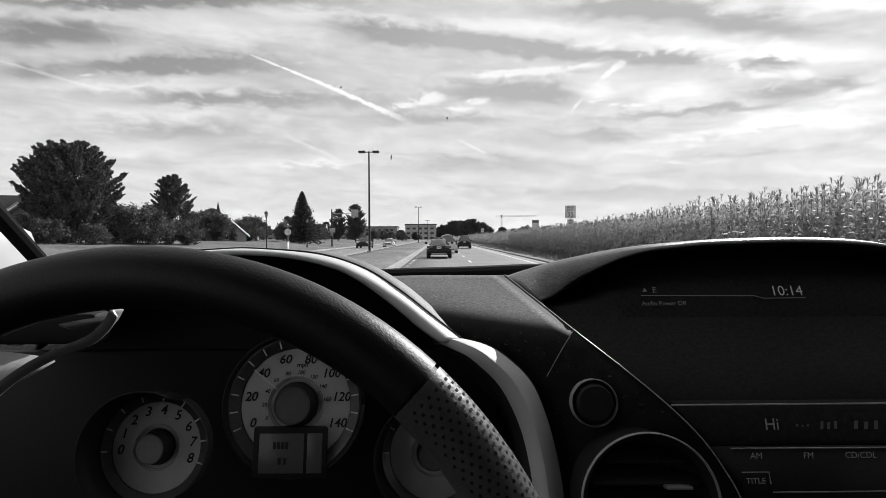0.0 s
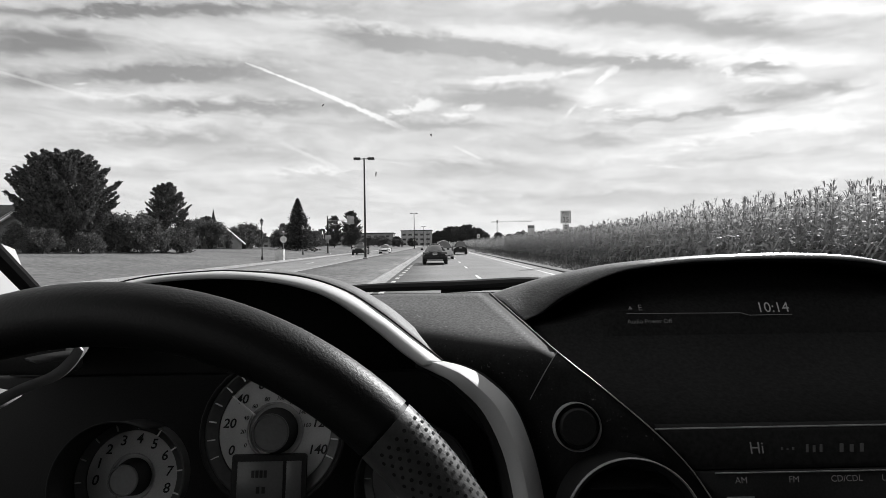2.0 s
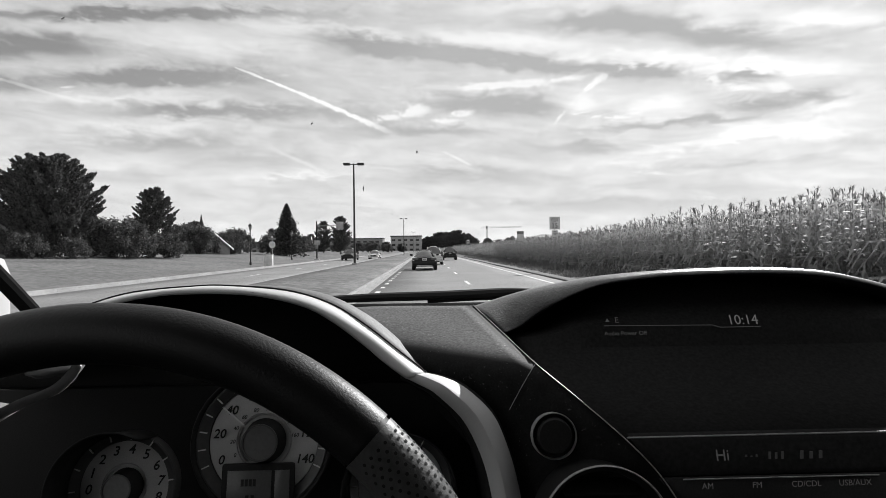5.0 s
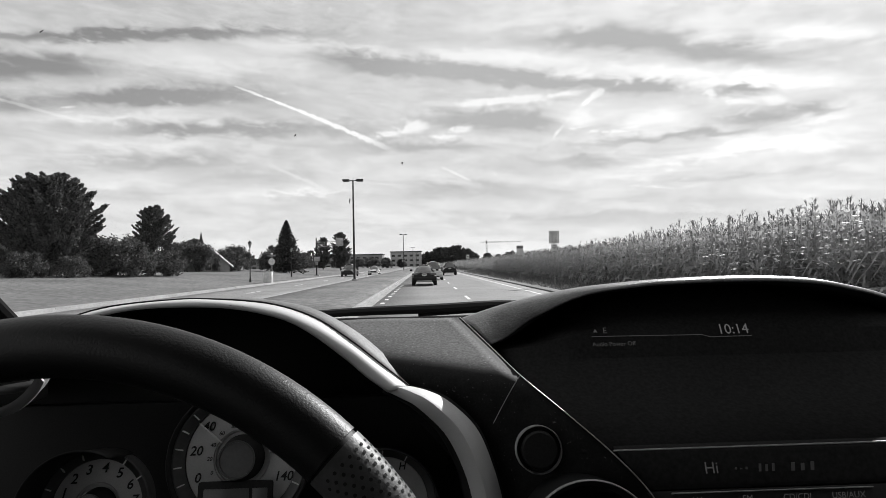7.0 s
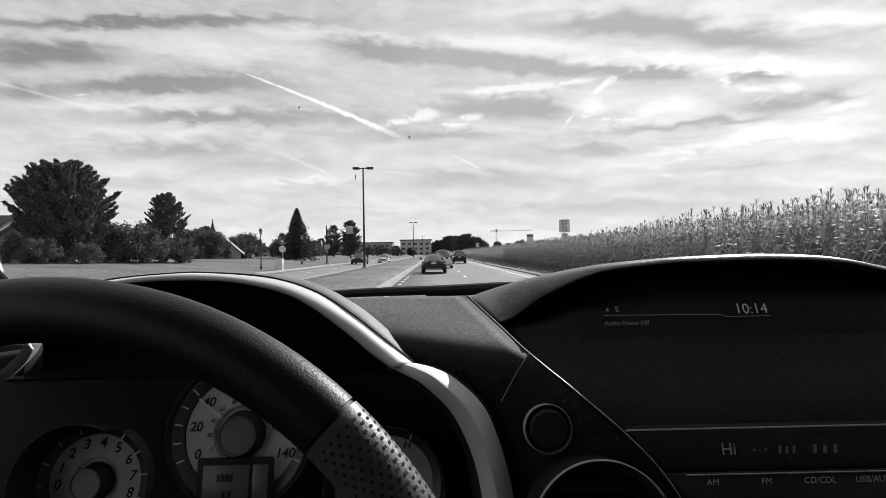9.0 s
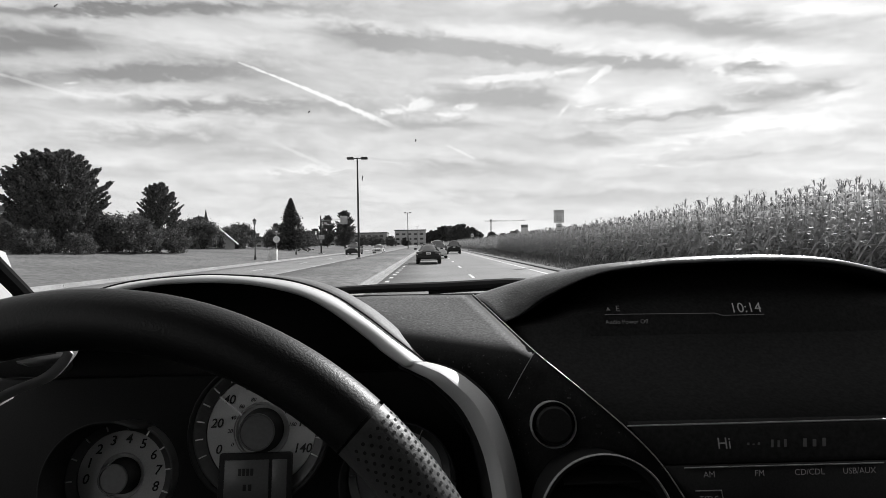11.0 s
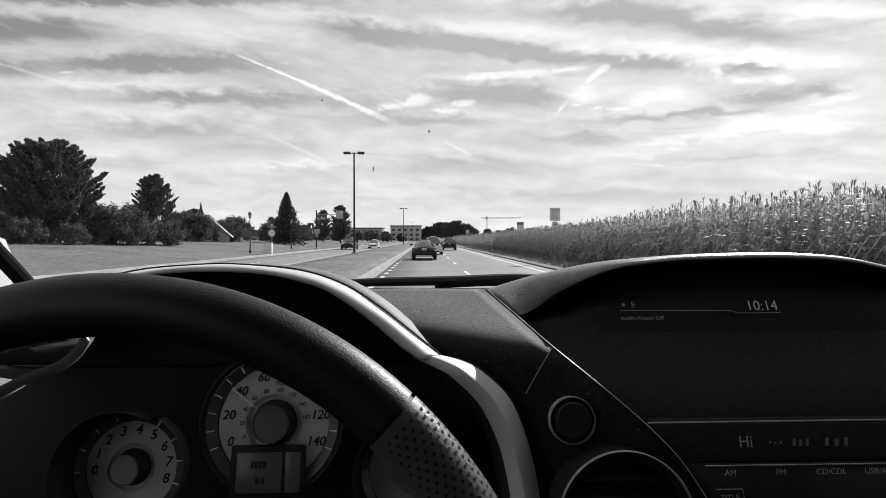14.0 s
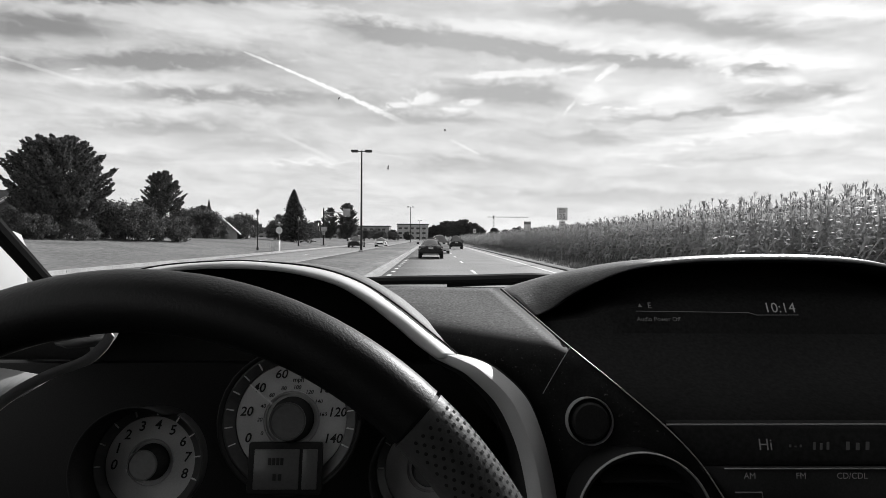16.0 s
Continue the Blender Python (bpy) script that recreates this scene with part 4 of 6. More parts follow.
def gantry(x, y):
    t = thing("overhead_sign", (x, y, at_land(x, y)), "cantilever road sign seen from behind on a dark pole", "road sign")
    bm = bmesh.new()
    rod(bm, (0, 0, -0.2), (0, 0, 6.1), 0.12, 0.09, 12)
    part("pole", bm, POLE_DARK, t)
    bm = bmesh.new()
    box(bm, (-0.4, -0.4, -0.2), (0.4, 0.4, 0.16), 0.03)
    part("footing", bm, CONCRETE, t)
    for z0, z1 in ((5.35, 5.45), (4.55, 4.95)):
        bm = bmesh.new()
        rod(bm, (0, 0, z0), (3.9, 0, z1), 0.05, 0.04, 8)
        part("arm", bm, STEEL, t)
    for xx in (1.3, 2.6):
        bm = bmesh.new()
        rod(bm, (xx, 0, 4.55 + 0.1 * xx), (xx, 0, 5.36 + 0.025 * xx), 0.03, n=6)
        part("strut", bm, STEEL, t)
    bm = bmesh.new()
    box(bm, (3.1, -0.07, 4.75), (4.25, -0.05, 6.0), 0.02)
    part("panel", bm, SIGN_BACK, t, "bare grey back of the sign")
    bm = bmesh.new()
    box(bm, (-0.35, -0.15, 2.35), (0.55, -0.13, 3.05), 0.02)
    part("lower_panel", bm, SIGN_BACK, t)
    bm = bmesh.new()
    box(bm, (-0.16, -0.28, 1.75), (0.2, -0.1, 2.3), 0.02)
    part("control_box", bm, SIGN_GREY, t)
    return t


gantry(-17.2, 89)
board = thing("notice_board", (-41, 71, at_land(-41, 71)), "pale blank-backed board on two posts in the grass", "sign board")
for xx in (-0.85, 0.85):
    bm = bmesh.new()
    rod(bm, (xx, 0, -0.2), (xx, 0, 3.0), 0.07, n=8)
    part("post", bm, STEEL, board)
bm = bmesh.new()
box(bm, (-1.2, -0.06, 1.75), (1.2, -0.02, 3.2), 0.02)
part("panel", bm, SIGN_BACK, board)


def lantern(x, y):
    t = thing("lantern_post", (x, y, at_land(x, y)), "dark post with a glass lantern at the side street", "street lamp", "lanterns")
    bm = bmesh.new()
    lathe(bm, [(0.12, -0.1), (0.12, 0.25), (0.07, 0.4), (0.05, 1.2), (0.04, 3.5), (0.09, 3.56), (0.05, 3.62)], 12)
    part("post", bm, POLE_DARK, t)
    bm = bmesh.new()
    lathe(bm, [(0.10, 3.62), (0.19, 4.0), (0.185, 4.02)], 6)
    part("lantern_glass", bm, SIGN_GREY, t)
    bm = bmesh.new()
    lathe(bm, [(0.23, 4.0), (0.22, 4.05), (0.09, 4.2), (0.03, 4.3)], 12)
    part("cap", bm, POLE_DARK, t)
    return t


lantern(-18.0, 58)
lantern(-19.5, 82)
stop = thing("stop_sign", (-16.6, 61, at_land(-16.6, 61)), "octagonal stop sign seen on its pale post", "road sign")
bm = bmesh.new()
box(bm, (-0.04, 0, -0.2), (0.04, 0.05, 2.75), 0.01)
part("post", bm, STEEL, stop)
bm = bmesh.new()
lathe(bm, [(0.38, -0.006), (0.38, 0.006)], 8, pose(0, -0.012, 2.15, 90, 0, 0) @ Matrix.Rotation(radians(22.5), 4, "Z"))
part("panel", bm, SIGN_WHITE, stop, smooth=False)
for k, tw in ((0, 0), (1, 90)):
    bm = bmesh.new()
    box(bm, (-0.42, -0.006, 2.70 + 0.2 * k), (0.42, 0.006, 2.87 + 0.2 * k), 0.004, Matrix.Rotation(radians(tw), 4, "Z"))
    part("name_plate", bm, SIGN_GREY, stop)
cabinet = thing("utility_cabinet", (-15.6, 56, at_land(-15.6, 56)), "pale metal utility cabinet in the grass", "utility box")
bm = bmesh.new()
box(bm, (-0.4, -0.3, -0.1), (0.4, 0.3, 1.1), 0.03)
part("body", bm, SIGN_WHITE, cabinet)
bm = bmesh.new()
box(bm, (-0.44, -0.34, 1.1), (0.44, 0.34, 1.16), 0.02)
part("lid", bm, SIGN_BACK, cabinet)


# ---------------------------------------------------------------- cars
def car_wheel(parent, x, y, r=0.33):
    w = new("wheel")
    w.parent, w.matrix_basis = parent, pose(x, y, r, 0, 90, 0)
    bm = bmesh.new()
    lathe(bm, [(r * 0.62, -0.11), (r * 0.95, -0.11), (r, -0.08), (r, 0.08), (r * 0.95, 0.11), (r * 0.62, 0.11)], 24)
    part("tyre", bm, TYRE, w)
    bm = bmesh.new()
    lathe(bm, [(r * 0.62, -0.10), (r * 0.5, -0.085), (r * 0.15, -0.10), (r * 0.15, 0.10), (r * 0.5, 0.085), (r * 0.62, 0.10)], 20)
    part("rim", bm, RIM_METAL, w)


def road_car(name, x, y, turn, paint, label, kind="sedan", group="cars ahead"):
    """A car with its tail towards -y: lower body, cabin with glass, lamps, plate and wheels."""
    t = thing(name, (x, y, 0.0), label, "car", group, turn=turn)
    if kind == "sedan":
        L, W = 4.7, 0.9
        low = [(0.04, 0.42, 0.80), (0.0, 0.62, 0.86), (0.06, 0.90, 0.87), (0.55, 0.98, 0.86), (1.2, 0.93, 0.90), (3.2, 0.92, 0.90), (4.3, 0.78, 0.86), (4.68, 0.60, 0.78), (4.70, 0.40, 0.74)]
        cab = [(0.50, 0.95, 0.74), (0.95, 1.22, 0.66), (1.45, 1.41, 0.58), (2.2, 1.45, 0.57), (2.75, 1.36, 0.60), (3.5, 0.90, 0.72)]
    elif kind == "suv":
        L, W = 4.6, 0.93
        low = [(0.03, 0.45, 0.86), (0.0, 0.75, 0.91), (0.06, 1.05, 0.92), (0.6, 1.05, 0.92), (3.3, 1.02, 0.92), (4.2, 0.95, 0.88), (4.58, 0.75, 0.82), (4.6, 0.42, 0.78)]
        cab = [(0.08, 1.03, 0.84), (0.22, 1.45, 0.74), (0.45, 1.70, 0.66), (2.2, 1.74, 0.66), (2.8, 1.62, 0.68), (3.5, 1.02, 0.78)]
    else:
        L, W = 5.6, 0.98
        low = [(0.02, 0.55, 0.94), (0.0, 0.80, 0.96), (0.04, 1.08, 0.96), (1.9, 1.10, 0.96), (3.9, 1.10, 0.96), (5.2, 1.05, 0.93), (5.55, 0.85, 0.88), (5.58, 0.55, 0.84)]
        cab = [(1.85, 1.08, 0.84), (1.95, 1.55, 0.76), (2.15, 1.78, 0.70), (3.3, 1.80, 0.70), (3.6, 1.66, 0.72), (4.2, 1.08, 0.82)]

    def section(a, h, base, n=9):
        return [(a * math.sin(u) * (1 - 0.06 * max(0, math.cos(u))), base + (h - base) * max(0.0, math.cos(u)) ** 0.55) for u in [(-0.5 + k / (n - 1)) * math.pi for k in range(n)]]
    bm = bmesh.new()
    rows = []
    for yy, h, a in low:
        rows.append([(xx, yy, zz) for xx, zz in section(a, h, 0.26)])
    skin(bm, rows)
    bm.faces.new([bm.verts.new(p) for p in rows[0]]), bm.faces.new([bm.verts.new(p) for p in rows[-1]])
    bmesh.ops.remove_doubles(bm, verts=bm.verts, dist=0.002)
    part("body", bm, paint, t)
    bm = bmesh.new()
    base = cab[0][1] - 0.04
    rows = [[(xx, yy, zz) for xx, zz in section(a, h, base)] for yy, h, a in cab]
    skin(bm, rows)
    part("cabin", bm, CAR_GLASS, t, "dark glazed cabin")
    bm = bmesh.new()
    roof = [[(xx, yy, zz + 0.012) for xx, zz in section(a, h, base)[2:7]] for yy, h, a in cab[2:5]]
    skin(bm, roof)
    thick(part("roof", bm, paint, t), 0.02)
    for s in (-1, 1):
        bm = bmesh.new()
        tube(bm, [(s * a * 0.90, yy, base + (h - base) * 0.45) if k == 0 else (s * a * 0.80, yy, h - 0.06) for k, (yy, h, a) in enumerate(cab[:3])], 0.035, 6)
        part("rear_pillar", bm, paint, t)
    tail = low[1][1]
    wide = low[1][2]
    for s in (-1, 1):
        bm = bmesh.new()
        if kind == "sedan":
            box(bm, (s * wide * 0.73 - 0.2, -0.03, tail + 0.10), (s * wide * 0.73 + 0.2, 0.12, tail + 0.25), 0.03)
        else:
            box(bm, (s * wide * 0.86 - 0.09, -0.03, tail + 0.05), (s * wide * 0.86 + 0.09, 0.12, tail + 0.42), 0.03)
        part("tail_light", bm, TAIL_LAMP, t)
        bm = bmesh.new()
        box(bm, (s * wide * 0.72 - 0.2, L - 0.22, tail - 0.02), (s * wide * 0.72 + 0.2, L - 0.02, tail + 0.15), 0.04)
        part("headlight", bm, HEAD_LAMP, t)
        bm = bmesh.new()
        box(bm, (s * (wide + 0.1) - 0.1, L * 0.63, 0.98), (s * (wide + 0.1) + 0.1, L * 0.63 + 0.1, 1.12), 0.03)
        part("side_mirror", bm, paint, t)
    bm = bmesh.new()
    box(bm, (-wide * 0.96, -0.07, 0.36), (wide * 0.96, 0.10, 0.60), 0.05)
    part("bumper", bm, paint, t)
    bm = bmesh.new()
    box(bm, (-wide * 0.62, -0.075, 0.27), (wide * 0.62, 0.05, 0.37), 0.02)
    part("valance", bm, SILVER_DULL if paint is CAR_DARK else TYRE, t, "grey lower valance")
    p = new("number_plate")
    p.parent, p.location = t, (0, -0.045 if kind == "sedan" else -0.04, tail + 0.14)
    bm = bmesh.new()
    box(bm, (-0.16, -0.012, -0.08), (0.16, 0.02, 0.08), 0.005)
    part("plate", bm, PLATE, p)
    bm = bmesh.new()
    box(bm, (-0.12, -0.015, -0.03), (0.12, -0.011, 0.03))
    part("plate_bar", bm, SIGN_GREY, p, smooth=False)
    bm = bmesh.new()
    box(bm, (-wide * 0.5, L - 0.06, 0.42), (wide * 0.5, L + 0.02, 0.62), 0.03)
    part("grille", bm, TYRE, t)
    for s in (-1, 1):
        for yy in (0.95, L - 0.95):
            car_wheel(t, s * (wide - 0.10), yy, 0.34 if kind != "pickup" else 0.4)
    return t


road_car("sedan_car", -0.05, 38.0, 0, CAR_DARK, "dark sedan driving ahead in the same lane")
road_car("suv_car", 0.75, 51, 0, CAR_LIGHT, "pale sport utility car ahead of the dark sedan", "suv")
road_car("suv_car", 3.2, 72, 0, CAR_DARK, "dark sport utility car in the outer lane", "suv")
road_car("sedan_car", -0.1, 96, 0, CAR_LIGHT, "pale sedan farther ahead")
road_car("sedan_car", 0.5, 125, 0, CAR_DARK, "dark sedan far ahead")
road_car("pickup_truck", -10.9, 84, 180, CAR_DARK, "dark pickup truck coming the other way", "pickup", "oncoming traffic")
road_car("sedan_car", -8.1, 92, 180, CAR_LIGHT, "pale sedan coming the other way", "sedan", "oncoming traffic")


# ---------------------------------------------------------------- houses, church, far buildings, crane
def house(name, x, y, w, d, eave, ridge, turn=0.0, wall=WALL_LIGHT, label="", windows=3, chimney=False, gable=True, drop=1.1, category="house"):
    """Walls, a pitched roof along x, white verge boards, windows on the front and gables."""
    t = thing(name, (x, y, at_land(x, y) - drop), label, category, "houses behind the bank" if category == "house" else "", turn=turn)
    bm = bmesh.new()
    prof = [(-d / 2, 0.0), (-d / 2, eave), (0, ridge - 0.1), (d / 2, eave), (d / 2, 0.0)]
    a, b = [bm.verts.new((-w / 2, p, q)) for p, q in prof], [bm.verts.new((w / 2, p, q)) for p, q in prof]
    bm.faces.new(a), bm.faces.new(b)
    for i in range(4):
        bm.faces.new((a[i], a[i + 1], b[i + 1], b[i]))
    part("wall", bm, wall, t, smooth=False)
    sl = (ridge - eave) / (d / 2)
    o = 0.45
    for s in (-1, 1):
        bm = bmesh.new()
        n = 6
        skin(bm, [[(-w / 2 - o + (w + 2 * o) * i / n, s * (d / 2 + o) * k, ridge - sl * (d / 2 + o) * k + 0.02) for i in range(n + 1)] for k in (0, 0.5, 1)])
        thick(part("roof", bm, ROOF, t, smooth=False), 0.16)
        for e in (-1, 1):
            bm = bmesh.new()
            tube(bm, [(e * (w / 2 + o + 0.03), 0, ridge - 0.1), (e * (w / 2 + o + 0.03), s * (d / 2 + o), ridge - sl * (d / 2 + o) - 0.1)], 0.12, 4)
            part("verge_board", bm, TRIM_WHITE, t)
    spots = [(-w / 2 + w * (i + 0.5) / windows, -d / 2, 0) for i in range(windows)]
    floors = [1.45] if eave < 4 else [1.45, 4.1]
    for px, py, _ in spots:
        for zc in floors:
            v = new("window")
            v.parent, v.location = t, (px, py, zc)
            bm = bmesh.new()
            box(bm, (-0.55, -0.03, -0.65), (0.55, 0.03, 0.65), 0.02)
            part("frame", bm, TRIM_WHITE, v)
            bm = bmesh.new()
            box(bm, (-0.45, -0.045, -0.55), (0.45, -0.032, 0.55))
            part("pane", bm, WINDOW_DARK, v)
    if gable:
        for e in (-1, 1):
            v = new("window")
            v.parent, v.matrix_basis = t, pose(e * w / 2, 0, min(eave, 4.2) - 0.4, 0, 0, 90 * e)
            bm = bmesh.new()
            box(bm, (-0.5, -0.04, -0.6), (0.5, 0.03, 0.6), 0.02)
            part("frame", bm, TRIM_WHITE, v)
            bm = bmesh.new()
            box(bm, (-0.4, -0.055, -0.5), (0.4, -0.042, 0.5))
            part("pane", bm, WINDOW_DARK, v)
    if chimney:
        bm = bmesh.new()
        box(bm, (w * 0.22, -0.4, eave), (w * 0.22 + 0.9, 0.4, ridge + 0.9), 0.03)
        part("chimney", bm, WALL_STONE, t)
    return t


house("house", -58, 84, 17, 9, 2.6, 5.2, 8, WALL_LIGHT, "low pale house under a long dark shingle roof", 4, True)
house("house", -33.5, 86, 7, 6, 2.2, 4.9, -62, WALL_LIGHT, "pale gabled house end with white boards", 1)
house("house", -43, 58, 9, 7, 2.8, 5.6, -48, WALL_LIGHT, "pale gabled house with white boards by the side street", 2)
house("house", -50, 66, 12, 9, 3.2, 6.6, 20, WALL_STONE, "brick house with a dark hipped roof behind shrubs", 3, True)
house("house", -66, 118, 11, 9, 2.8, 6.2, -50, WALL_LIGHT, "gabled house with white verge boards", 2, True)
house("house", -78, 132, 13, 10, 5.2, 8.4, 10, WALL_STONE, "two-storey brick house with a dark roof", 4, True)
house("house", -52, 138, 9, 8, 2.8, 5.8, -55, WALL_LIGHT, "gabled house with white verge boards", 2)
house("house", -98, 158, 14, 10, 5.2, 8.2, -10, WALL_LIGHT, "two-storey pale house among trees", 4)
house("house", -60, 165, 12, 9, 2.8, 6.0, 15, WALL_LIGHT, "low pale house with a dark roof", 3)
house("house", -44, 185, 12, 9, 2.9, 6.1, 5, WALL_STONE, "low brick house with a dark roof", 3)
house("house", -120, 170, 13, 10, 3.0, 7.0, 30, WALL_LIGHT, "pale house with a dark roof among trees", 3)


def church(x, y):
    t = house("church", x, y, 26, 15, 7.5, 14.5, 62, WALL_LIGHT, "pale church with a dark roof and a slender spire", 5, False, True, 0.4, "church")
    bm = bmesh.new()
    box(bm, (-17.5, -2.6, 0), (-12.5, 2.6, 17.0), 0.1)
    part("tower", bm, WALL_LIGHT, t)
    bm = bmesh.new()
    lathe(bm, [(2.3, 17.0), (2.3, 20.2), (2.6, 20.4), (2.5, 20.7)], 8, Matrix.Translation((-15, 0, 0)))
    part("belfry", bm, WALL_STONE, t)
    bm = bmesh.new()
    lathe(bm, [(2.4, 20.7), (1.0, 25.5), (0.08, 31.0)], 8, Matrix.Translation((-15, 0, 0)))
    part("spire", bm, ROOF, t)
    return t


church(-168, 455)


def long_block(x, y, w, d, h, floors, label, wall):
    t = thing("office_building", (x, y, -1.0), label, "building", "far buildings")
    bm = bmesh.new()
    box(bm, (-w / 2, -d / 2, 0), (w / 2, d / 2, h), 0.1)
    part("wall", bm, wall, t, smooth=False)
    bm = bmesh.new()
    box(bm, (-w / 2 - 0.4, -d / 2 - 0.4, h), (w / 2 + 0.4, d / 2 + 0.4, h + 0.7), 0.1)
    part("roof", bm, ROOF, t, smooth=False)
    pane = None
    for f in range(floors):
        for i in range(int(w / 5)):
            v = part("window", box(bmesh.new(), (-1.4, -0.08, -0.8), (1.4, 0.05, 0.8)), WINDOW_DARK, t, smooth=False) if pane is None else new("window", pane)
            pane, v.parent = v.data, t
            v.location = (-w / 2 + 5 * i + 2.5, -d / 2, 2.4 + f * (h - 1.5) / floors)
    return t


long_block(-66, 470, 62, 22, 11.5, 3, "long flat-roofed building in the distance", WALL_STONE)
long_block(-16, 480, 26, 22, 13.5, 3, "taller flat-roofed block in the distance", WALL_LIGHT)
long_block(-120, 420, 44, 20, 8.5, 2, "low flat-roofed building far behind trees", WALL_STONE)


def tower_crane(x, y, tall, reach):
    t = thing("tower_crane", (x, y, -1), "slender tower crane far beyond the field", "crane")
    bm = bmesh.new()
    for sx in (-0.9, 0.9):
        for sy in (-0.9, 0.9):
            rod(bm, (sx, sy, 0), (sx, sy, tall), 0.22, n=5)
    for i in range(int(tall / 2.5)):
        s = 1 if i % 2 else -1
        rod(bm, (-0.9 * s, -0.9, 2.5 * i), (0.9 * s, -0.9, 2.5 * i + 2.5), 0.12, n=4)
    part("mast", bm, STEEL, t)
    bm = bmesh.new()
    for z in (0, 1.6):
        rod(bm, (-10, 0, tall + z), (reach, 0, tall + z * 0.6 + 0.8), 0.2, n=4)
    for i in range(int((reach + 8) / 3)):
        rod(bm, (-9 + 3 * i, 0, tall), (-7.5 + 3 * i, 0, tall + 1.5), 0.09, n=4)
    part("jib", bm, STEEL, t)
    bm = bmesh.new()
    box(bm, (-1.2, -1.2, tall - 1.5), (1.2, 1.2, tall + 3.5), 0.1)
    part("cab", bm, STEEL, t)
    return t


tower_crane(100, 900, 36, 56)
silo = thing("silo", (142, 900, 0), "small dark silo beyond the corn field", "silo")
bm = bmesh.new()
lathe(bm, [(3.2, 0), (3.2, 19), (2.4, 21), (0.3, 22)], 16)
part("body", bm, WALL_STONE, silo)


# ---------------------------------------------------------------- inside the car; heights from the eye
def cabin_thing(name, label, category, kind=""):
    return thing(name, (0, 0, EYE), label, category, kind=kind)


def torus_line(c, tilt, yaw, R, a0, a1, n):
    out = []
    for i in range(n + 1):
        a = a0 + (a1 - a0) * i / n
        p, w = R * math.cos(a), R * math.sin(a)
        out.append(Vector((c[0] + p * math.cos(yaw), c[1] + w * math.sin(tilt) + p * math.sin(yaw), c[2] + w * math.cos(tilt))))
    return out


WHEEL_C, WHEEL_TILT, WHEEL_YAW, WHEEL_R, RIM_R = (-0.146, 0.248, -0.218), 0.1155, -0.075, 0.2010, 0.0154
wheel = cabin_thing("steering_wheel", "black leather steering wheel with perforated grip", "steering wheel")
GRIP_A, GRIP_B = radians(47.8), radians(4)
bm = bmesh.new()
tube(bm, torus_line(WHEEL_C, WHEEL_TILT, WHEEL_YAW, WHEEL_R, GRIP_A + 0.004, radians(360) + GRIP_B, 120), RIM_R, 24)
part("rim", bm, LEATHER, wheel, "grained black leather rim")
bm = bmesh.new()
tube(bm, torus_line(WHEEL_C, WHEEL_TILT, WHEEL_YAW, WHEEL_R, GRIP_B, GRIP_A - 0.004, 60), RIM_R, 24)
grip = part("perforated_grip", bm, LEATHER_GRIP, wheel, "perforated leather grip with dotted holes")
bm = bmesh.new()
tube(bm, torus_line(WHEEL_C, WHEEL_TILT, WHEEL_YAW, WHEEL_R, 0, 2 * math.pi, 90)[:-1], RIM_R * 0.93, 12, closed=True)
part("rim_core", bm, BLACK_PLASTIC, wheel)
bm = bmesh.new()
pts = torus_line(WHEEL_C, WHEEL_TILT, WHEEL_YAW, WHEEL_R, radians(15), GRIP_A - 0.03, 34)
for i, p in enumerate(pts):
    d = (pts[min(i + 1, 34)] - pts[max(i - 1, 0)]).normalized()
    out = (p - Vector(WHEEL_C)).normalized()
    face = d.cross(out).normalized()
    if face.y > 0:
        face = -face
    for j in range(8):
        a = radians(-12 + 17 * j + (8.5 if i % 2 else 0))
        n = (out * math.cos(a) + face * math.sin(a)).normalized()
        q = p + n * (RIM_R + 0.0002)
        bmesh.ops.create_circle(bm, cap_ends=True, segments=7, radius=0.00090, matrix=Matrix.Translation(q) @ n.to_track_quat("Z", "Y").to_matrix().to_4x4())
tagged(part("perforation", bm, HOLE, grip, smooth=False), kind="stuff")
bm = bmesh.new()
box(bm, (-0.10, -0.03, -0.07), (0.10, 0.03, 0.055), 0.025, Matrix.Translation(Vector(WHEEL_C) + Vector((0, 0.03, -0.03))) @ Matrix.Rotation(-0.12, 4, "X"))
part("hub", bm, BLACK_PLASTIC, wheel)
for s in (-1, 1):
    bm = bmesh.new()
    c = Vector(WHEEL_C)
    tube(bm, curve([c + Vector((s * 0.07, 0.03, -0.03)), c + Vector((s * 0.13, 0.02, -0.035)), c + Vector((s * 0.193, 0.0, -0.03))], 10), 0.018, 10)
    part("spoke", bm, BLACK_PLASTIC, wheel)

# dashboard with padded top, front, cowl over the dials
dash = cabin_thing("dashboard", "black vinyl dashboard with dusty padded top and silver trim", "dashboard")
bm = bmesh.new()
xs = [-0.62 + 1.84 * i / 30 for i in range(31)]
prof = [(0.95, -0.105), (0.80, -0.080), (0.70, -0.062), (0.64, -0.052), (0.60, -0.060), (0.56, -0.085), (0.54, -0.14)]
skin(bm, [[(x, y, z) for x in xs] for y, z in prof])
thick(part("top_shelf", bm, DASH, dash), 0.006)
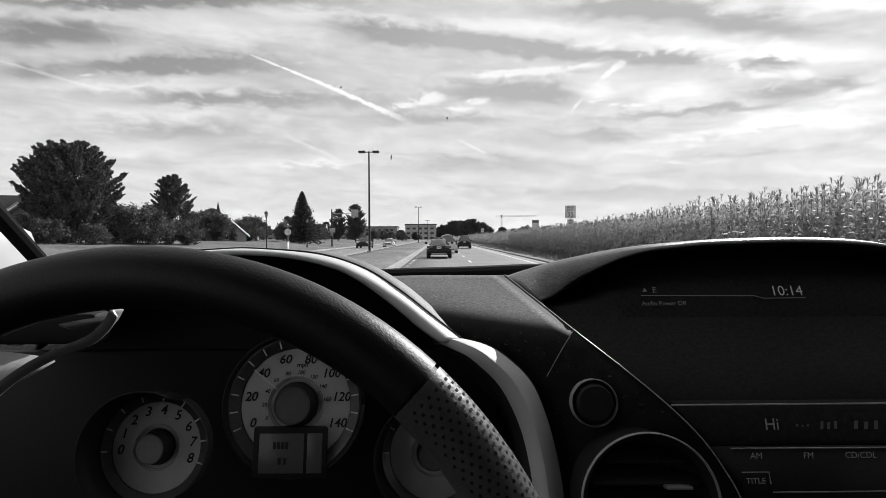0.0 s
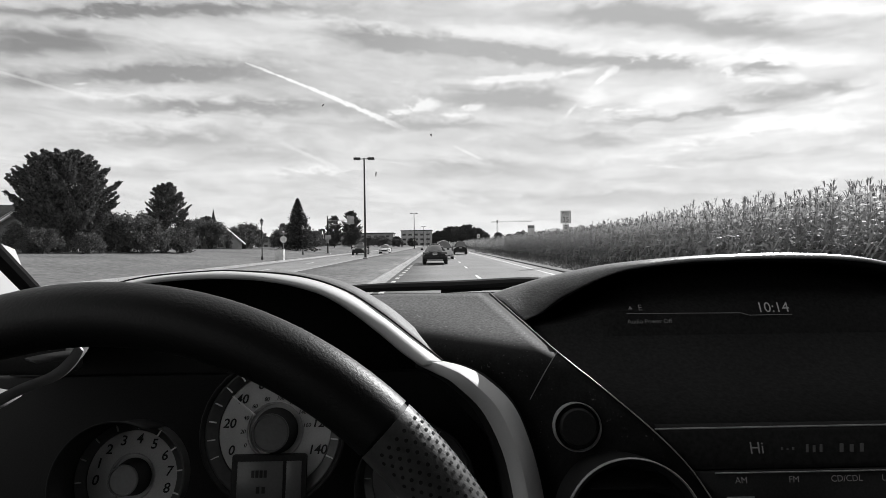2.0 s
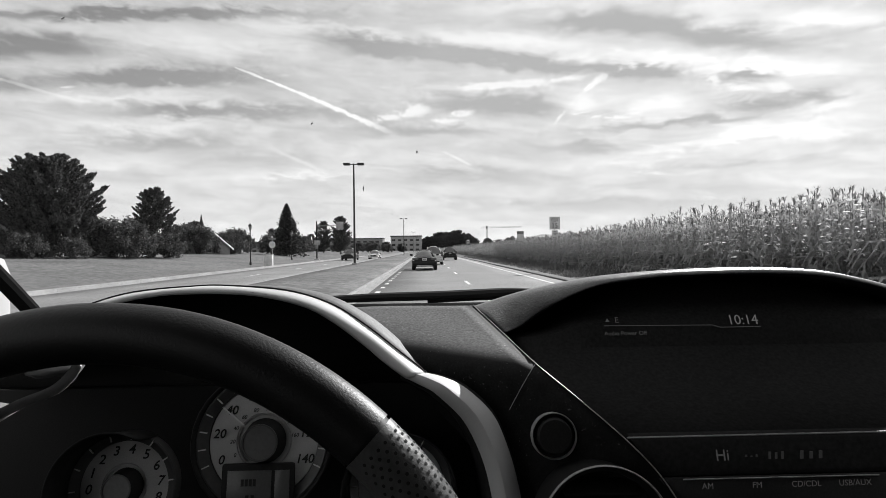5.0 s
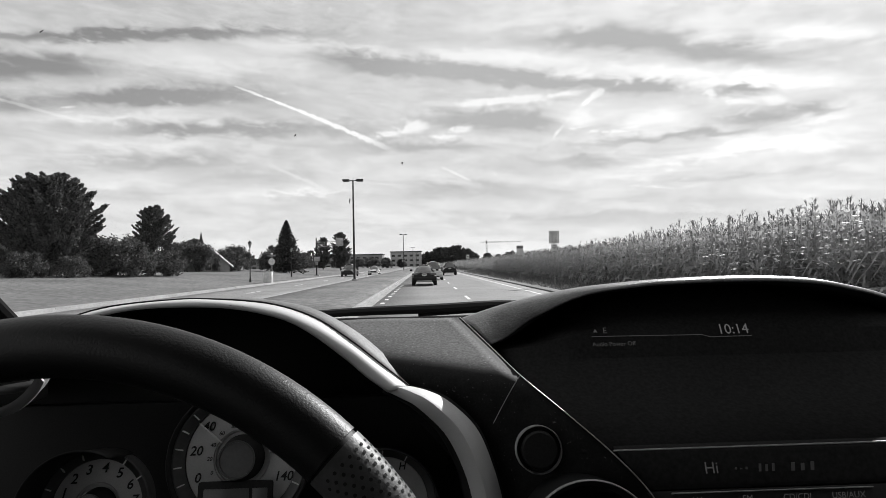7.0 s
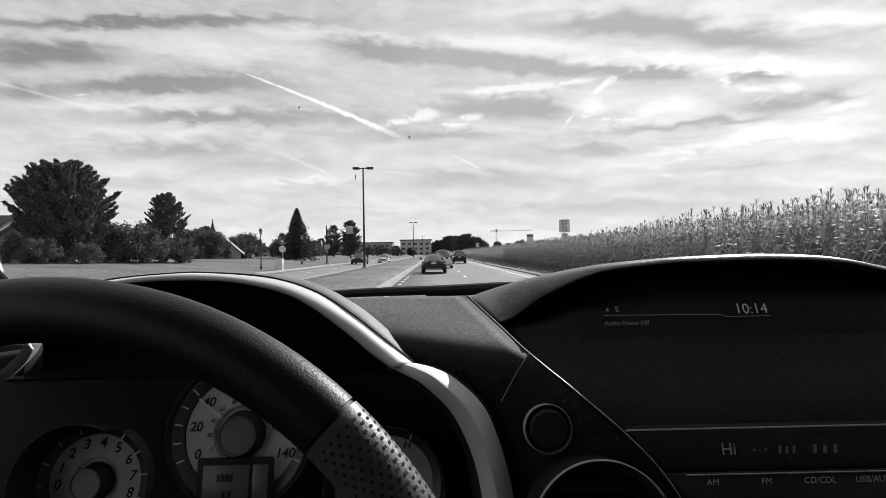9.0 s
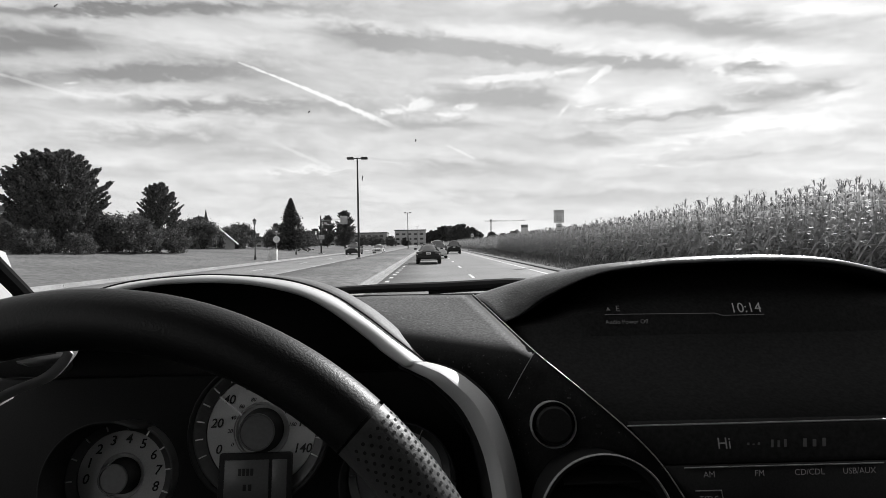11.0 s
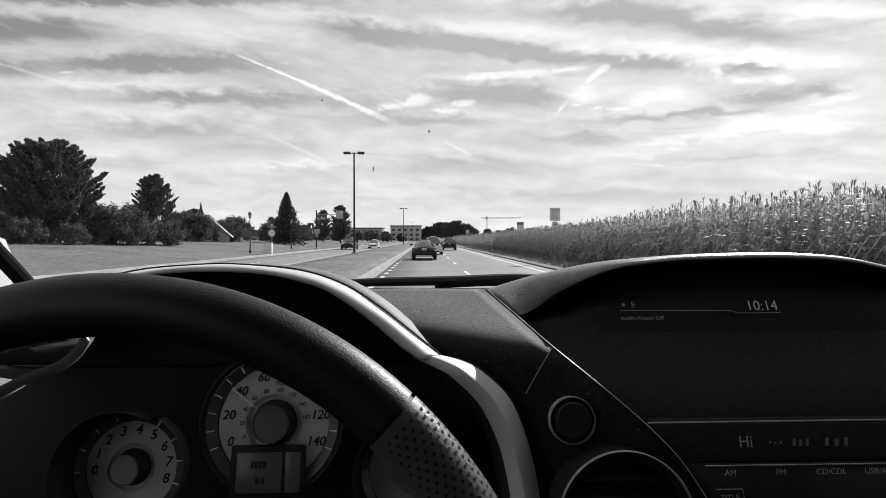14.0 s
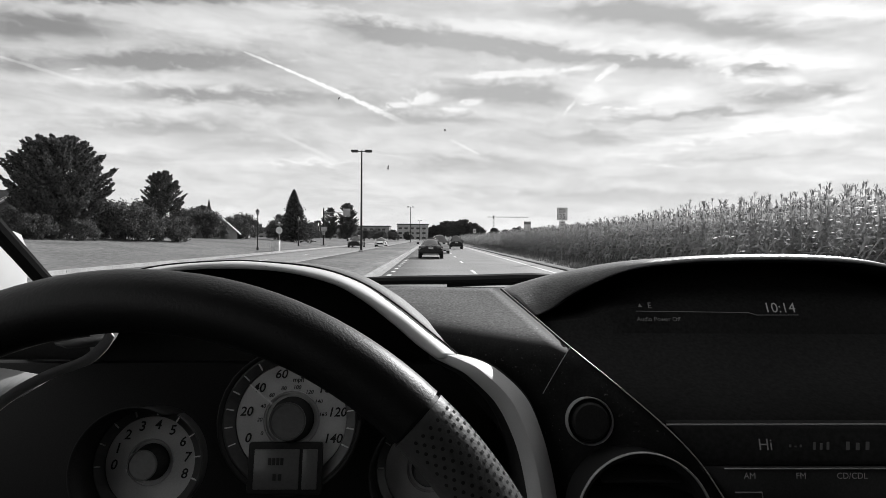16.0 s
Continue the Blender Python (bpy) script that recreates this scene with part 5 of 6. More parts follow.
# middle: padded top rolling over into the front, up to the pale edge of the console
v_line = curve([(0.0689, 0.592, -0.0398), (0.0906, 0.520, -0.0590), (0.1105, 0.4575, -0.0768), (0.1401, 0.428, -0.1006), (0.1675, 0.409, -0.1241), (0.1885, 0.400, -0.1458), (0.202, 0.394, -0.1661), (0.211, 0.388, -0.1846), (0.222, 0.380, -0.22)], 48)
l_line = curve([(-0.075, 0.622, -0.0435), (-0.045, 0.553, -0.0540), (-0.022, 0.497, -0.0745), (0.020, 0.482, -0.114), (0.055, 0.466, -0.150), (0.068, 0.456, -0.175), (0.078, 0.447, -0.195), (0.082, 0.440, -0.215), (0.085, 0.430, -0.26)], 48)


def across(a, b, k, lift):
    return [p * (1 - k) + q * k + Vector((0, -lift * 0.4, lift)) for p, q in zip(a, b)]


bands = [l_line] + [across(l_line, v_line, k / 8, 0.0022 * math.sin(math.pi * k / 8) * (1 - k / 8)) for k in range(1, 8)] + [v_line]
bm = bmesh.new()
skin(bm, [[b[0] + Vector((0.0, 0.05, -0.012)) for b in bands]] + [[b[i] for b in bands] for i in range(49)])
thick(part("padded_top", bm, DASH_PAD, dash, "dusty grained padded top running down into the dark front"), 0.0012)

# cowl: grey hood, thin gap, silver arch, dark hollow
CX = -0.175


def mirrored(pts):
    return [(2 * CX - x, y, z) for x, y, z in pts[::-1]] + list(pts)


arch_out = mirrored([(-0.160, 0.494, -0.0120), (-0.107, 0.489, -0.0165), (-0.067, 0.484, -0.0285), (-0.036, 0.476, -0.0465), (-0.007, 0.470, -0.0685), (0.017, 0.467, -0.0875)])
arch_in = mirrored([(-0.141, 0.470, -0.0150), (-0.093, 0.470, -0.0245), (-0.065, 0.470, -0.0385), (-0.036, 0.469, -0.0605), (-0.018, 0.466, -0.0755), (0.000, 0.462, -0.0880)])
arch_in = [(x * 0.98, y * 0.98, z * 0.98) for x, y, z in arch_in]
hood_near = [(x, y + 0.003, z + 0.0010) for x, y, z in arch_out]
hood_mid = mirrored([(-0.155, 0.515, -0.0092), (-0.109, 0.515, -0.0122), (-0.072, 0.515, -0.0208), (-0.039, 0.515, -0.0382), (-0.011, 0.512, -0.0600), (0.014, 0.502, -0.0850)])
hood_far = mirrored([(-0.155, 0.62, -0.026), (-0.105, 0.615, -0.032), (-0.060, 0.60, -0.045), (-0.025, 0.575, -0.062), (0.003, 0.54, -0.082), (0.022, 0.510, -0.100)])
bm = bmesh.new()
skin(bm, [curve(l, 60) for l in (hood_near, [((a[0] + b[0]) / 2, (a[1] + b[1]) / 2, (a[2] + b[2]) / 2 + 0.0012) for a, b in zip(hood_near, hood_mid)], hood_mid, hood_far)])
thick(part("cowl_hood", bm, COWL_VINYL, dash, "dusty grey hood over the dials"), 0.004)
bm = bmesh.new()
mid = [((a[0] + b[0]) / 2, (a[1] + b[1]) / 2, (a[2] + b[2]) / 2 + 0.0004) for a, b in zip(arch_out, arch_in)]
skin(bm, [curve(l, 60) for l in (arch_out, mid, arch_in)])
thick(part("cowl_arch", bm, SILVER, dash, "satin silver arch round the dials"), 0.003)
bm = bmesh.new()
tube(bm, [q + Vector((0, -0.0006, 0.0031)) for q in curve(arch_out, 70)], 0.0011, 6)
part("cowl_gap", bm, HOLE, dash, "thin black gap between arch and hood")
# the hollow behind the arch
deep = [(x, 0.53, z) for x, y, z in arch_in]
bm = bmesh.new()
skin(bm, [curve(l, 50) for l in (arch_in, deep)])
thick(part("cowl_hollow", bm, BLACK_PLASTIC, dash), 0.003, 1.0)
bm = bmesh.new()
skin(bm, [curve(deep, 50), [Vector((q.x * 0.98, 0.528, min(q.z - 0.02, -0.30))) for q in curve(deep, 50)]])
thick(part("cowl_back", bm, BLACK_PLASTIC, dash), 0.004)
# silver side of the cowl, running down beside the small dial
b_out = curve([(0.017, 0.467, -0.0875), (0.034, 0.460, -0.0905), (0.051, 0.455, -0.0985), (0.071, 0.450, -0.117), (0.082, 0.445, -0.141), (0.090, 0.440, -0.171), (0.094, 0.430, -0.204), (0.096, 0.42, -0.25)], 40)
b_in = curve([(0.000, 0.462, -0.0880), (0.012, 0.456, -0.0925), (0.026, 0.450, -0.0990), (0.047, 0.445, -0.118), (0.061, 0.440, -0.144), (0.068, 0.435, -0.169), (0.072, 0.425, -0.201), (0.074, 0.415, -0.25)], 40)
b_out, b_in = ([q * (1 - 0.035 * i / 40) for i, q in enumerate(l)] for l in (b_out, b_in))
b_mid = [a * 0.45 + b * 0.55 + Vector((0, -0.004, 0.002)) for a, b in zip(b_out, b_in)]
bm = bmesh.new()
skin(bm, [b_out, b_mid, b_in])
thick(part("cowl_side", bm, SILVER, dash, "satin silver side of the cowl"), 0.003)
bm = bmesh.new()
skin(bm, [b_in, [p + Vector((-0.006, 0.012, -0.003)) for p in b_in], [p + Vector((-0.008, 0.09, -0.004)) for p in b_in]])
thick(part("cowl_side_lining", bm, BLACK_PLASTIC, dash), 0.002)
bm = bmesh.new()
skin(bm, [b_out, [p + Vector((0.003, 0.02, -0.002)) for p in b_out], [p + Vector((0.004, 0.10, 0)) for p in b_out]])
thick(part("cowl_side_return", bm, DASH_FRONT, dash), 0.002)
# bent silver strip and pale panel past the dials, by the door
s_top = curve([(-0.181, 0.312, -0.0435), (-0.185, 0.311, -0.0505), (-0.194, 0.310, -0.0585), (-0.212, 0.31, -0.0655), (-0.231, 0.31, -0.0755), (-0.249, 0.31, -0.0895), (-0.279, 0.31, -0.120)], 30)
bm = bmesh.new()
skin(bm, [s_top, [p + Vector((-0.0035, 0.0, 0.0045)) for p in s_top], [p + Vector((-0.0045, 0.012, 0.0035)) for p in s_top]])
thick(part("side_strip", bm, SILVER_DULL, dash, "bent silver strip by the door"), 0.002)
bm = bmesh.new()
skin(bm, [curve([(-0.42, 0.40, -0.076), (-0.30, 0.375, -0.0765), (-0.235, 0.34, -0.0745)], 12), curve([(-0.42, 0.36, -0.15), (-0.30, 0.335, -0.105), (-0.240, 0.325, -0.080)], 12)])
thick(part("side_panel", bm, PALE_PANEL, dash, "pale panel beside the door"), 0.003)
bm = bmesh.new()
skin(bm, [[(-0.225, 0.33, -0.0515), (-0.212, 0.33, -0.0490), (-0.193, 0.33, -0.0462)], [(-0.215, 0.325, -0.0525), (-0.205, 0.325, -0.0520), (-0.196, 0.325, -0.0512)]])
thick(part("side_flap", bm, BLACK_PLASTIC, dash), 0.002)
bm = bmesh.new()
box(bm, (-0.45, 0.38, -0.072), (-0.235, 0.40, -0.050), 0.004)
part("side_vent", bm, BLACK_PLASTIC, dash, "dark slot of the side vent")

# middle of the dashboard: front face between cowl and console, ventilation ring, knob
# pale tubes: the highlights along the edge and the panel seam are painted on
bm = bmesh.new()
tube(bm, [q + Vector((0.0003, -0.0005, 0.0002)) for q in v_line], 0.0005, 6)
part("edge_strip", bm, RING_AND_GLINT, dash, "thin pale edge beside the console")
bm = bmesh.new()
tube(bm, [v_line[12] * (1 - k / 6) + Vector((0.0858, 0.448, -0.1135)) * (k / 6) + Vector((0, -0.0014 - 0.0035 * math.sin(math.pi * k / 6), 0.0014 + 0.003 * math.sin(math.pi * k / 6))) for k in range(7)], 0.00035, 5)
part("panel_seam", bm, RING_AND_GLINT, dash)
KNOB = pose(0.118, 0.424, -0.127, 78, 0, 0)
knob = new("knob")
knob.parent, knob.matrix_basis = dash, KNOB
bm = bmesh.new()
lathe(bm, [(0.0171, -0.006), (0.0171, 0.001), (0.0175, 0.0018), (0.0180, 0.001), (0.0180, -0.006)], 48, caps=False)
part("ring", bm, RING_AND_GLINT, knob, "pale ring")
bm = bmesh.new()
lathe(bm, [(0.0165, -0.01), (0.0165, -0.001), (0.0145, -0.002), (0.0140, 0.003), (0.0125, 0.0045), (0.004, 0.0048)], 40)
part("cap", bm, BLACK_PLASTIC, knob)
vent = new("air_vent")
vent.parent, vent.matrix_basis = dash, pose(0.1472, 0.384, -0.1875, 80, 0, 0) @ Matrix.Diagonal((0.94, 0.94, 0.94, 1))
bm = bmesh.new()
lathe(bm, [(0.0512, -0.002), (0.0512, 0.0), (0.0519, 0.0010), (0.0526, 0.0), (0.0526, -0.002)], 64, caps=False)
part("ring", bm, RING_AND_GLINT, vent, "pale vent ring")
bm = bmesh.new()
lathe(bm, [(0.0520, -0.04), (0.0516, -0.0015), (0.047, -0.006), (0.045, -0.03)], 48, caps=False)
part("collar", bm, BLACK_PLASTIC, vent)
for i in range(5):
    bm = bmesh.new()
    y = -0.032 + 0.016 * i
    w = math.sqrt(max(0.0, 0.044 ** 2 - y * y))
    box(bm, (-w, -0.0012, -0.012), (w, 0.0012, 0.006), 0.0008, Matrix.Translation((0, y, -0.012)) @ Matrix.Rotation(0.5, 4, "X"))
    part("louver", bm, BLACK_PLASTIC, vent)
bm = bmesh.new()
box(bm, (-0.006, -0.0012, -0.004), (0.014, 0.0012, 0.004), 0.0008, Matrix.Translation((0.018, 0.012, -0.004)))
part("slider", bm, SILVER_DULL, vent)

# display pod and audio console
pod = cabin_thing("display_pod", "black hooded display pod with unlit screen on the dashboard", "display")
pod_out = [(0.070, 0.590, -0.0420), (0.100, 0.59, -0.0325), (0.135, 0.59, -0.0230), (0.195, 0.59, -0.0112), (0.255, 0.59, -0.0052), (0.315, 0.59, -0.0022), (0.376, 0.59, -0.0015), (0.436, 0.59, -0.0045), (0.482, 0.59, -0.0120), (0.537, 0.59, -0.0265), (0.60, 0.59, -0.055)]
pod_in = [(0.094, 0.532, -0.0600), (0.112, 0.545, -0.0550), (0.140, 0.552, -0.0380), (0.195, 0.563, -0.0165), (0.255, 0.568, -0.0082), (0.315, 0.566, -0.0052), (0.376, 0.566, -0.0046), (0.436, 0.566, -0.0076), (0.482, 0.566, -0.0155), (0.530, 0.566, -0.0310), (0.58, 0.56, -0.06)]
pod_in = pod_in[:3] + [(x * 0.965, y * 0.965, z * 0.965) for x, y, z in pod_in[3:9]] + pod_in[9:]
pod_far = [(x * 0.97 + 0.01, 0.74, z - 0.035) for x, y, z in pod_out]
bm = bmesh.new()
ridge = [(a[0] * 0.6 + b[0] * 0.4, a[1] * 0.6 + b[1] * 0.4, max(a[2], b[2]) * 0.75 + min(a[2], b[2]) * 0.25 + 0.0012) for a, b in zip(pod_out, pod_in)]
skin(bm, [curve(l, 70) for l in (pod_in, ridge, pod_out, [(x, y + 0.03, z - 0.002) for x, y, z in pod_out], pod_far)])
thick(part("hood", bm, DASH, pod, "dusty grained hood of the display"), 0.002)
bm = bmesh.new()
inner_lip = [(x, y + 0.0008, z - 0.0016) for x, y, z in pod_in]
cave = [(x * 0.94 + 0.022, 0.60, z - 0.008) for x, y, z in pod_in]
skin(bm, [curve(l, 60) for l in (inner_lip, cave)])
thick(part("hood_lining", bm, BLACK_PLASTIC, pod), 0.001, 0.0)
bm = bmesh.new()
cols = [k / 60 for k in range(61)]
rim_line = curve([(x * 0.94 + 0.022, 0.603, z - 0.005) for x, y, z in pod_in], 60)
up = [rim_line[round(60 * c)] for c in cols]
low = [Vector((0.150 + 0.43 * c, 0.416, -0.1262)) for c in cols]
mid = [Vector((0.105 + 0.475 * c, 0.5475, min(-0.055, u.z - 0.004))) for c, u in zip(cols, up)]
foot = [Vector((0.112 + 0.468 * c, 0.538, -0.078)) for c in cols]
bm2 = [m_ * 0.5 + l * 0.5 + Vector((0, 0.012, -0.004)) for m_, l in zip(foot, low)]
skin(bm, [up, mid, foot, bm2, low])
thick(part("screen", bm, GLOSS_BLACK, pod, "unlit black screen"), 0.003)


def on_screen(x, z):
    y = 0.548 - 0.0025 + (z + 0.055) * 0.45
    return pose(x, y, z, 65, 0, 0)


letters("10:14", 0.0146, DISPLAY_GLOW, pod, on_screen(0.3415, -0.0540), "clock_digits", spacing=1.0)
letters("E", 0.0085, DISPLAY_DIM, pod, on_screen(0.2112, -0.0524), "compass_letter")
bm = bmesh.new()
rod(bm, (0, 0, -0.0002), (0, 0, 0.0002), 0.0024, n=3)
part("compass_arrow", bm, DISPLAY_DIM, pod, smooth=False).matrix_basis = on_screen(0.2016, -0.0526) @ Matrix.Rotation(radians(180), 4, "Z")
letters("Audio Power Off", 0.0062, DISPLAY_DIM, pod, on_screen(0.2184, -0.0650), "status_text")
bm = bmesh.new()
tube(bm, [(0.1972, 0.5435, -0.0574), (0.3085, 0.5435, -0.0582), (0.3168, 0.5430, -0.0606), (0.3585, 0.5430, -0.0603)], 0.00035, 5)
part("display_line", bm, DISPLAY_DIM, pod)

audio = cabin_thing("audio_console", "black audio console with small labelled buttons", "car stereo")
bm = bmesh.new()
prof = [(0.416, -0.1262), (0.4115, -0.1268), (0.4095, -0.1285), (0.404, -0.148), (0.402, -0.152)]
xs = [0.172, 0.30, 0.45, 0.60]
skin(bm, [[(x + max(0, (-0.125 - z) * 0.75) * (1 if x < 0.2 else 0), y, z) for x in xs] for y, z in prof])
thick(part("climate_display", bm, GLOSS_BLACK, audio), 0.003)
# pale tube standing in for the highlight on the shelf edge
bm = bmesh.new()
tube(bm, [(0.171, 0.4095, -0.1248), (0.36, 0.4095, -0.1244), (0.60, 0.4095, -0.1240)], 0.0007, 6)
part("chrome_line", bm, RING_AND_GLINT, audio, "thin pale tube painted as the bright edge under the screen")
bm = bmesh.new()
skin(bm, [[(x + max(0, (-0.125 - z) * 0.7) * (1 if x < 0.2 else 0), y, z) for x in xs] for y, z in [(0.402, -0.152), (0.398, -0.19), (0.392, -0.26)]])
thick(part("face_plate", bm, BLACK_PLASTIC, audio), 0.004)


def on_console(x, z, lift=0.0):
    return pose(x, 0.4005 - lift + (z + 0.159) * 0.12, z, 83, 0, 0)


for i, word in enumerate(("AM", "FM", "CD/CDL", "USB/AUX")):
    b = new("button")
    b.parent, b.matrix_basis = audio, on_console(0.2275 + 0.0378 * i, -0.1612)
    bm = bmesh.new()
    box(bm, (-0.0188, -0.0078, -0.002), (0.0188, 0.0078, 0.0030), 0.0008)
    part("cap", bm, BLACK_PLASTIC, b)
    # highlight on the button's upper edge, drawn as a pale tube
    bm = bmesh.new()
    tube(bm, [(-0.0186, 0.0080, 0.0040), (0.0186, 0.0080, 0.0040)], 0.0005, 5)
    part("cap_edge", bm, RING_AND_GLINT, b)
    letters(word, 0.0062, DISPLAY_DIM, b, pose(0, 0.0025, 0.0034))
b = new("button")
b.parent, b.matrix_basis = audio, on_console(0.2262, -0.1790)
bm = bmesh.new()
box(bm, (-0.010, -0.009, -0.002), (0.010, 0.009, 0.003), 0.001)
part("cap", bm, BLACK_PLASTIC, b)
# painted highlight round the button's corner
bm = bmesh.new()
tube(bm, [(-0.010, 0.0092, 0.0038), (0.0095, 0.0092, 0.0038), (0.0105, 0.001, 0.0038)], 0.00045, 5)
part("cap_edge", bm, RING_AND_GLINT, b)
letters("TITLE", 0.0058, DISPLAY_DIM, b, pose(0, 0.003, 0.0034))
# another edge highlight laid on as a pale tube
bm = bmesh.new()
tube(bm, [(0.2365, 0.3915, -0.1822), (0.60, 0.3915, -0.1812)], 0.0005, 5)
part("lower_line", bm, RING_AND_GLINT, audio)
letters("Hi", 0.0115, DISPLAY_DIM, audio, pose(0.2409, 0.4010, -0.1370, 75, 0, 0), "temperature_text")
for x, w, h in ((0.2645, 0.012, 0.0016), (0.284, 0.015, 0.0055), (0.312, 0.022, 0.006)):
    for k in range(3):
        bm = bmesh.new()
        box(bm, (x - w / 2 + k * w / 3, 0.4005, -0.1375 - h / 2), (x - w / 2 + k * w / 3 + w * 0.11, 0.4011, -0.1375 + h / 2 - 0.0008 * (k % 2)))
        part("display_bar", bm, ICON_GLOW, audio, smooth=False)

# instrument cluster
DIAL_CAP = material("dial_cap", 0.12, 0.35, metal=0.4, grain=300, vary=0.1, bump=0)
cluster = cabin_thing("instrument_cluster", "instrument cluster with three silver-faced dials", "instrument cluster")


def dial(name, place, R, label, deep=1.0, shade=(0, 360, 0.006), rx=78):
    g = new(name)
    g.parent, g.matrix_basis = cluster, pose(*[deep * q for q in place], rx, 0, 0) @ Matrix.Diagonal((deep, deep, deep, 1))
    tagged(g, label)
    bm = bmesh.new()
    lathe(bm, [(R * 0.84, -0.004), (R * 0.84, 0.0), (R * 0.40, 0.0), (R * 0.39, -0.002)], 64)
    part("dial_face", bm, DIAL, g)
    bm = bmesh.new()
    lathe(bm, [(R * 0.85, -0.006), (R * 0.85, 0.0012), (R * 0.99, 0.005), (R * 1.02, 0.0045), (R * 1.02, -0.006)], 64)
    part("dial_rim", bm, DIAL_RIM, g)
    bm = bmesh.new()
    lathe(bm, [(R * 0.44, -0.001), (R * 0.43, 0.0008), (R * 0.42, 0.0008), (R * 0.41, -0.001)], 56, caps=False)
    part("inner_ring", bm, RING_AND_GLINT, g)
    bm = bmesh.new()
    lathe(bm, [(R * 0.34, -0.002), (R * 0.27, 0.012)], 48, caps=False)
    hub = part("hub", bm, BLACK_PLASTIC, g, "black raised hub")
    bm = bmesh.new()
    lathe(bm, [(R * 0.275, 0.0118), (R * 0.275, 0.0130), (R * 0.250, 0.0130), (R * 0.245, 0.0118)], 48, caps=False)
    part("hub_rim", bm, DIAL_RIM, hub)
    bm = bmesh.new()
    lathe(bm, [(R * 0.250, 0.0120), (R * 0.14, 0.0085), (R * 0.012, 0.0062)], 48)
    part("centre_cap", bm, DIAL_CAP, hub, "dished silver cap")
    # wall added to shade part of the dial's face
    bm = bmesh.new()
    a0, a1, tall = shade
    turn = [radians(a0 + (a1 - a0) * i / 30) for i in range(31)]
    skin(bm, [[(R * q * math.cos(a), R * q * math.sin(a), h) for a in turn] for q, h in ((1.03, -0.008), (1.05, tall * 0.5), (1.09, tall))])
    thick(part("shroud", bm, BLACK_PLASTIC, g, "black wall added round the dial to shade it"), 0.0015)
    return g


def polar(r, deg, z=0.0006):
    a = radians(deg)
    return pose(r * math.cos(a), r * math.sin(a), z)


def ticks(g, R, degs, r0, r1, w, mat):
    for d in degs:
        bm = bmesh.new()
        box(bm, (r0 * R, -w / 2, 0.0), (r1 * R, w / 2, 0.0009))
        t = part("tick", bm, mat, g, smooth=False)
        t.matrix_basis = pose(0, 0, 0.0030 if r0 > 0.84 else 0.0002, 0, 0, d) if r0 <= 0.84 else pose(0, 0, 0.0040, 0, 0, d)


speedo = dial("speedometer", (-0.1095, 0.420, -0.1255), 0.0490, "silver speedometer with black numerals", 1.065, (0, 360, 0.007))
for i in range(8):
    d = 203 - 32.4 * i
    letters(str(20 * i), 0.0094, INK, speedo, polar(0.0345, d), "numeral", shear=0.2)
for i in range(9):
    d = 205 - 24.5 * i
    letters(str(20 * i), 0.0040, INK, speedo, polar(0.0238, d), "small_numeral", shear=0.2)
letters("mph", 0.0048, INK, speedo, pose(0.004, 0.0292, 0.0006), "unit_text")
ticks(speedo, 0.0490, [203 - 16.2 * i for i in range(15)], 0.87, 0.99, 0.0009, MARK)
bm = bmesh.new()
box(bm, (0.018, -0.0005, 0.003), (0.041, 0.0005, 0.0038))
n = part("needle", bm, MARK, speedo)
n.matrix_basis = pose(0, 0, 0, 0, 0, 141)
lcd = new("trip_display")
lcd.parent, lcd.matrix_basis = cluster, pose(-0.1176, 0.4310, -0.1664, 78, 0, 0) @ Matrix.Diagonal((1.05, 1.05, 1.05, 1))
bm = bmesh.new()
box(bm, (-0.0275, -0.0185, -0.004), (0.0275, 0.0185, 0.001), 0.002)
part("bezel", bm, BLACK_PLASTIC, lcd)
for x0, x1 in ((-0.0225, 0.0105), (0.0130, 0.0240)):
    bm = bmesh.new()
    box(bm, (x0, -0.0145, 0.0005), (x1, 0.0135, 0.0016), 0.0004)
    part("lcd_window", bm, LCD, lcd)
for k, (x, y, w, h) in enumerate(((-0.011, 0.005, 0.0022, 0.005), (-0.008, 0.005, 0.0022, 0.005), (-0.005, 0.005, 0.0022, 0.005), (-0.002, 0.005, 0.0022, 0.005), (-0.007, -0.006, 0.0024, 0.0045), (-0.003, -0.006, 0.0024, 0.0045))):
    bm = bmesh.new()
    box(bm, (x - w / 2, y - h / 2, 0.0016), (x + w / 2, y + h / 2, 0.0019))
    part("digit_bar", bm, INK, lcd, smooth=False)
tach = dial("tachometer", (-0.2125, 0.415, -0.1555), 0.0390, "silver rev counter with black numerals", 1.03, (62, 300, 0.030))
for i in range(9):
    letters(str(i), 0.0098, INK, tach, polar(0.0268, 184 - 25.2 * i), "numeral", shear=0.2)
ticks(tach, 0.0390, [184 - 25.2 * i for i in range(9)], 0.88, 1.0, 0.0009, MARK)
temp = dial("temperature_gauge", (-0.006, 0.472, -0.184), 0.0440, "small silver temperature gauge", 1.0, (0, 360, 0.034))
letters("H", 0.0085, INK, temp, polar(0.033, 62), "letter", shear=0.2)
ticks(temp, 0.0440, [62 + 29 * i for i in range(5)], 0.87, 0.98, 0.0009, MARK)
bm = bmesh.new()
box(bm, (-0.42, 0.50, -0.40), (0.05, 0.51, -0.10), 0.003)
part("back_panel", bm, BLACK_PLASTIC, cluster)

# shell of the car: pillars, roof, doors, floor, cowl below the glass, bonnet
shell = cabin_thing("car_shell", "dark lined car cabin with slim windscreen pillars", "car body", kind="structure")


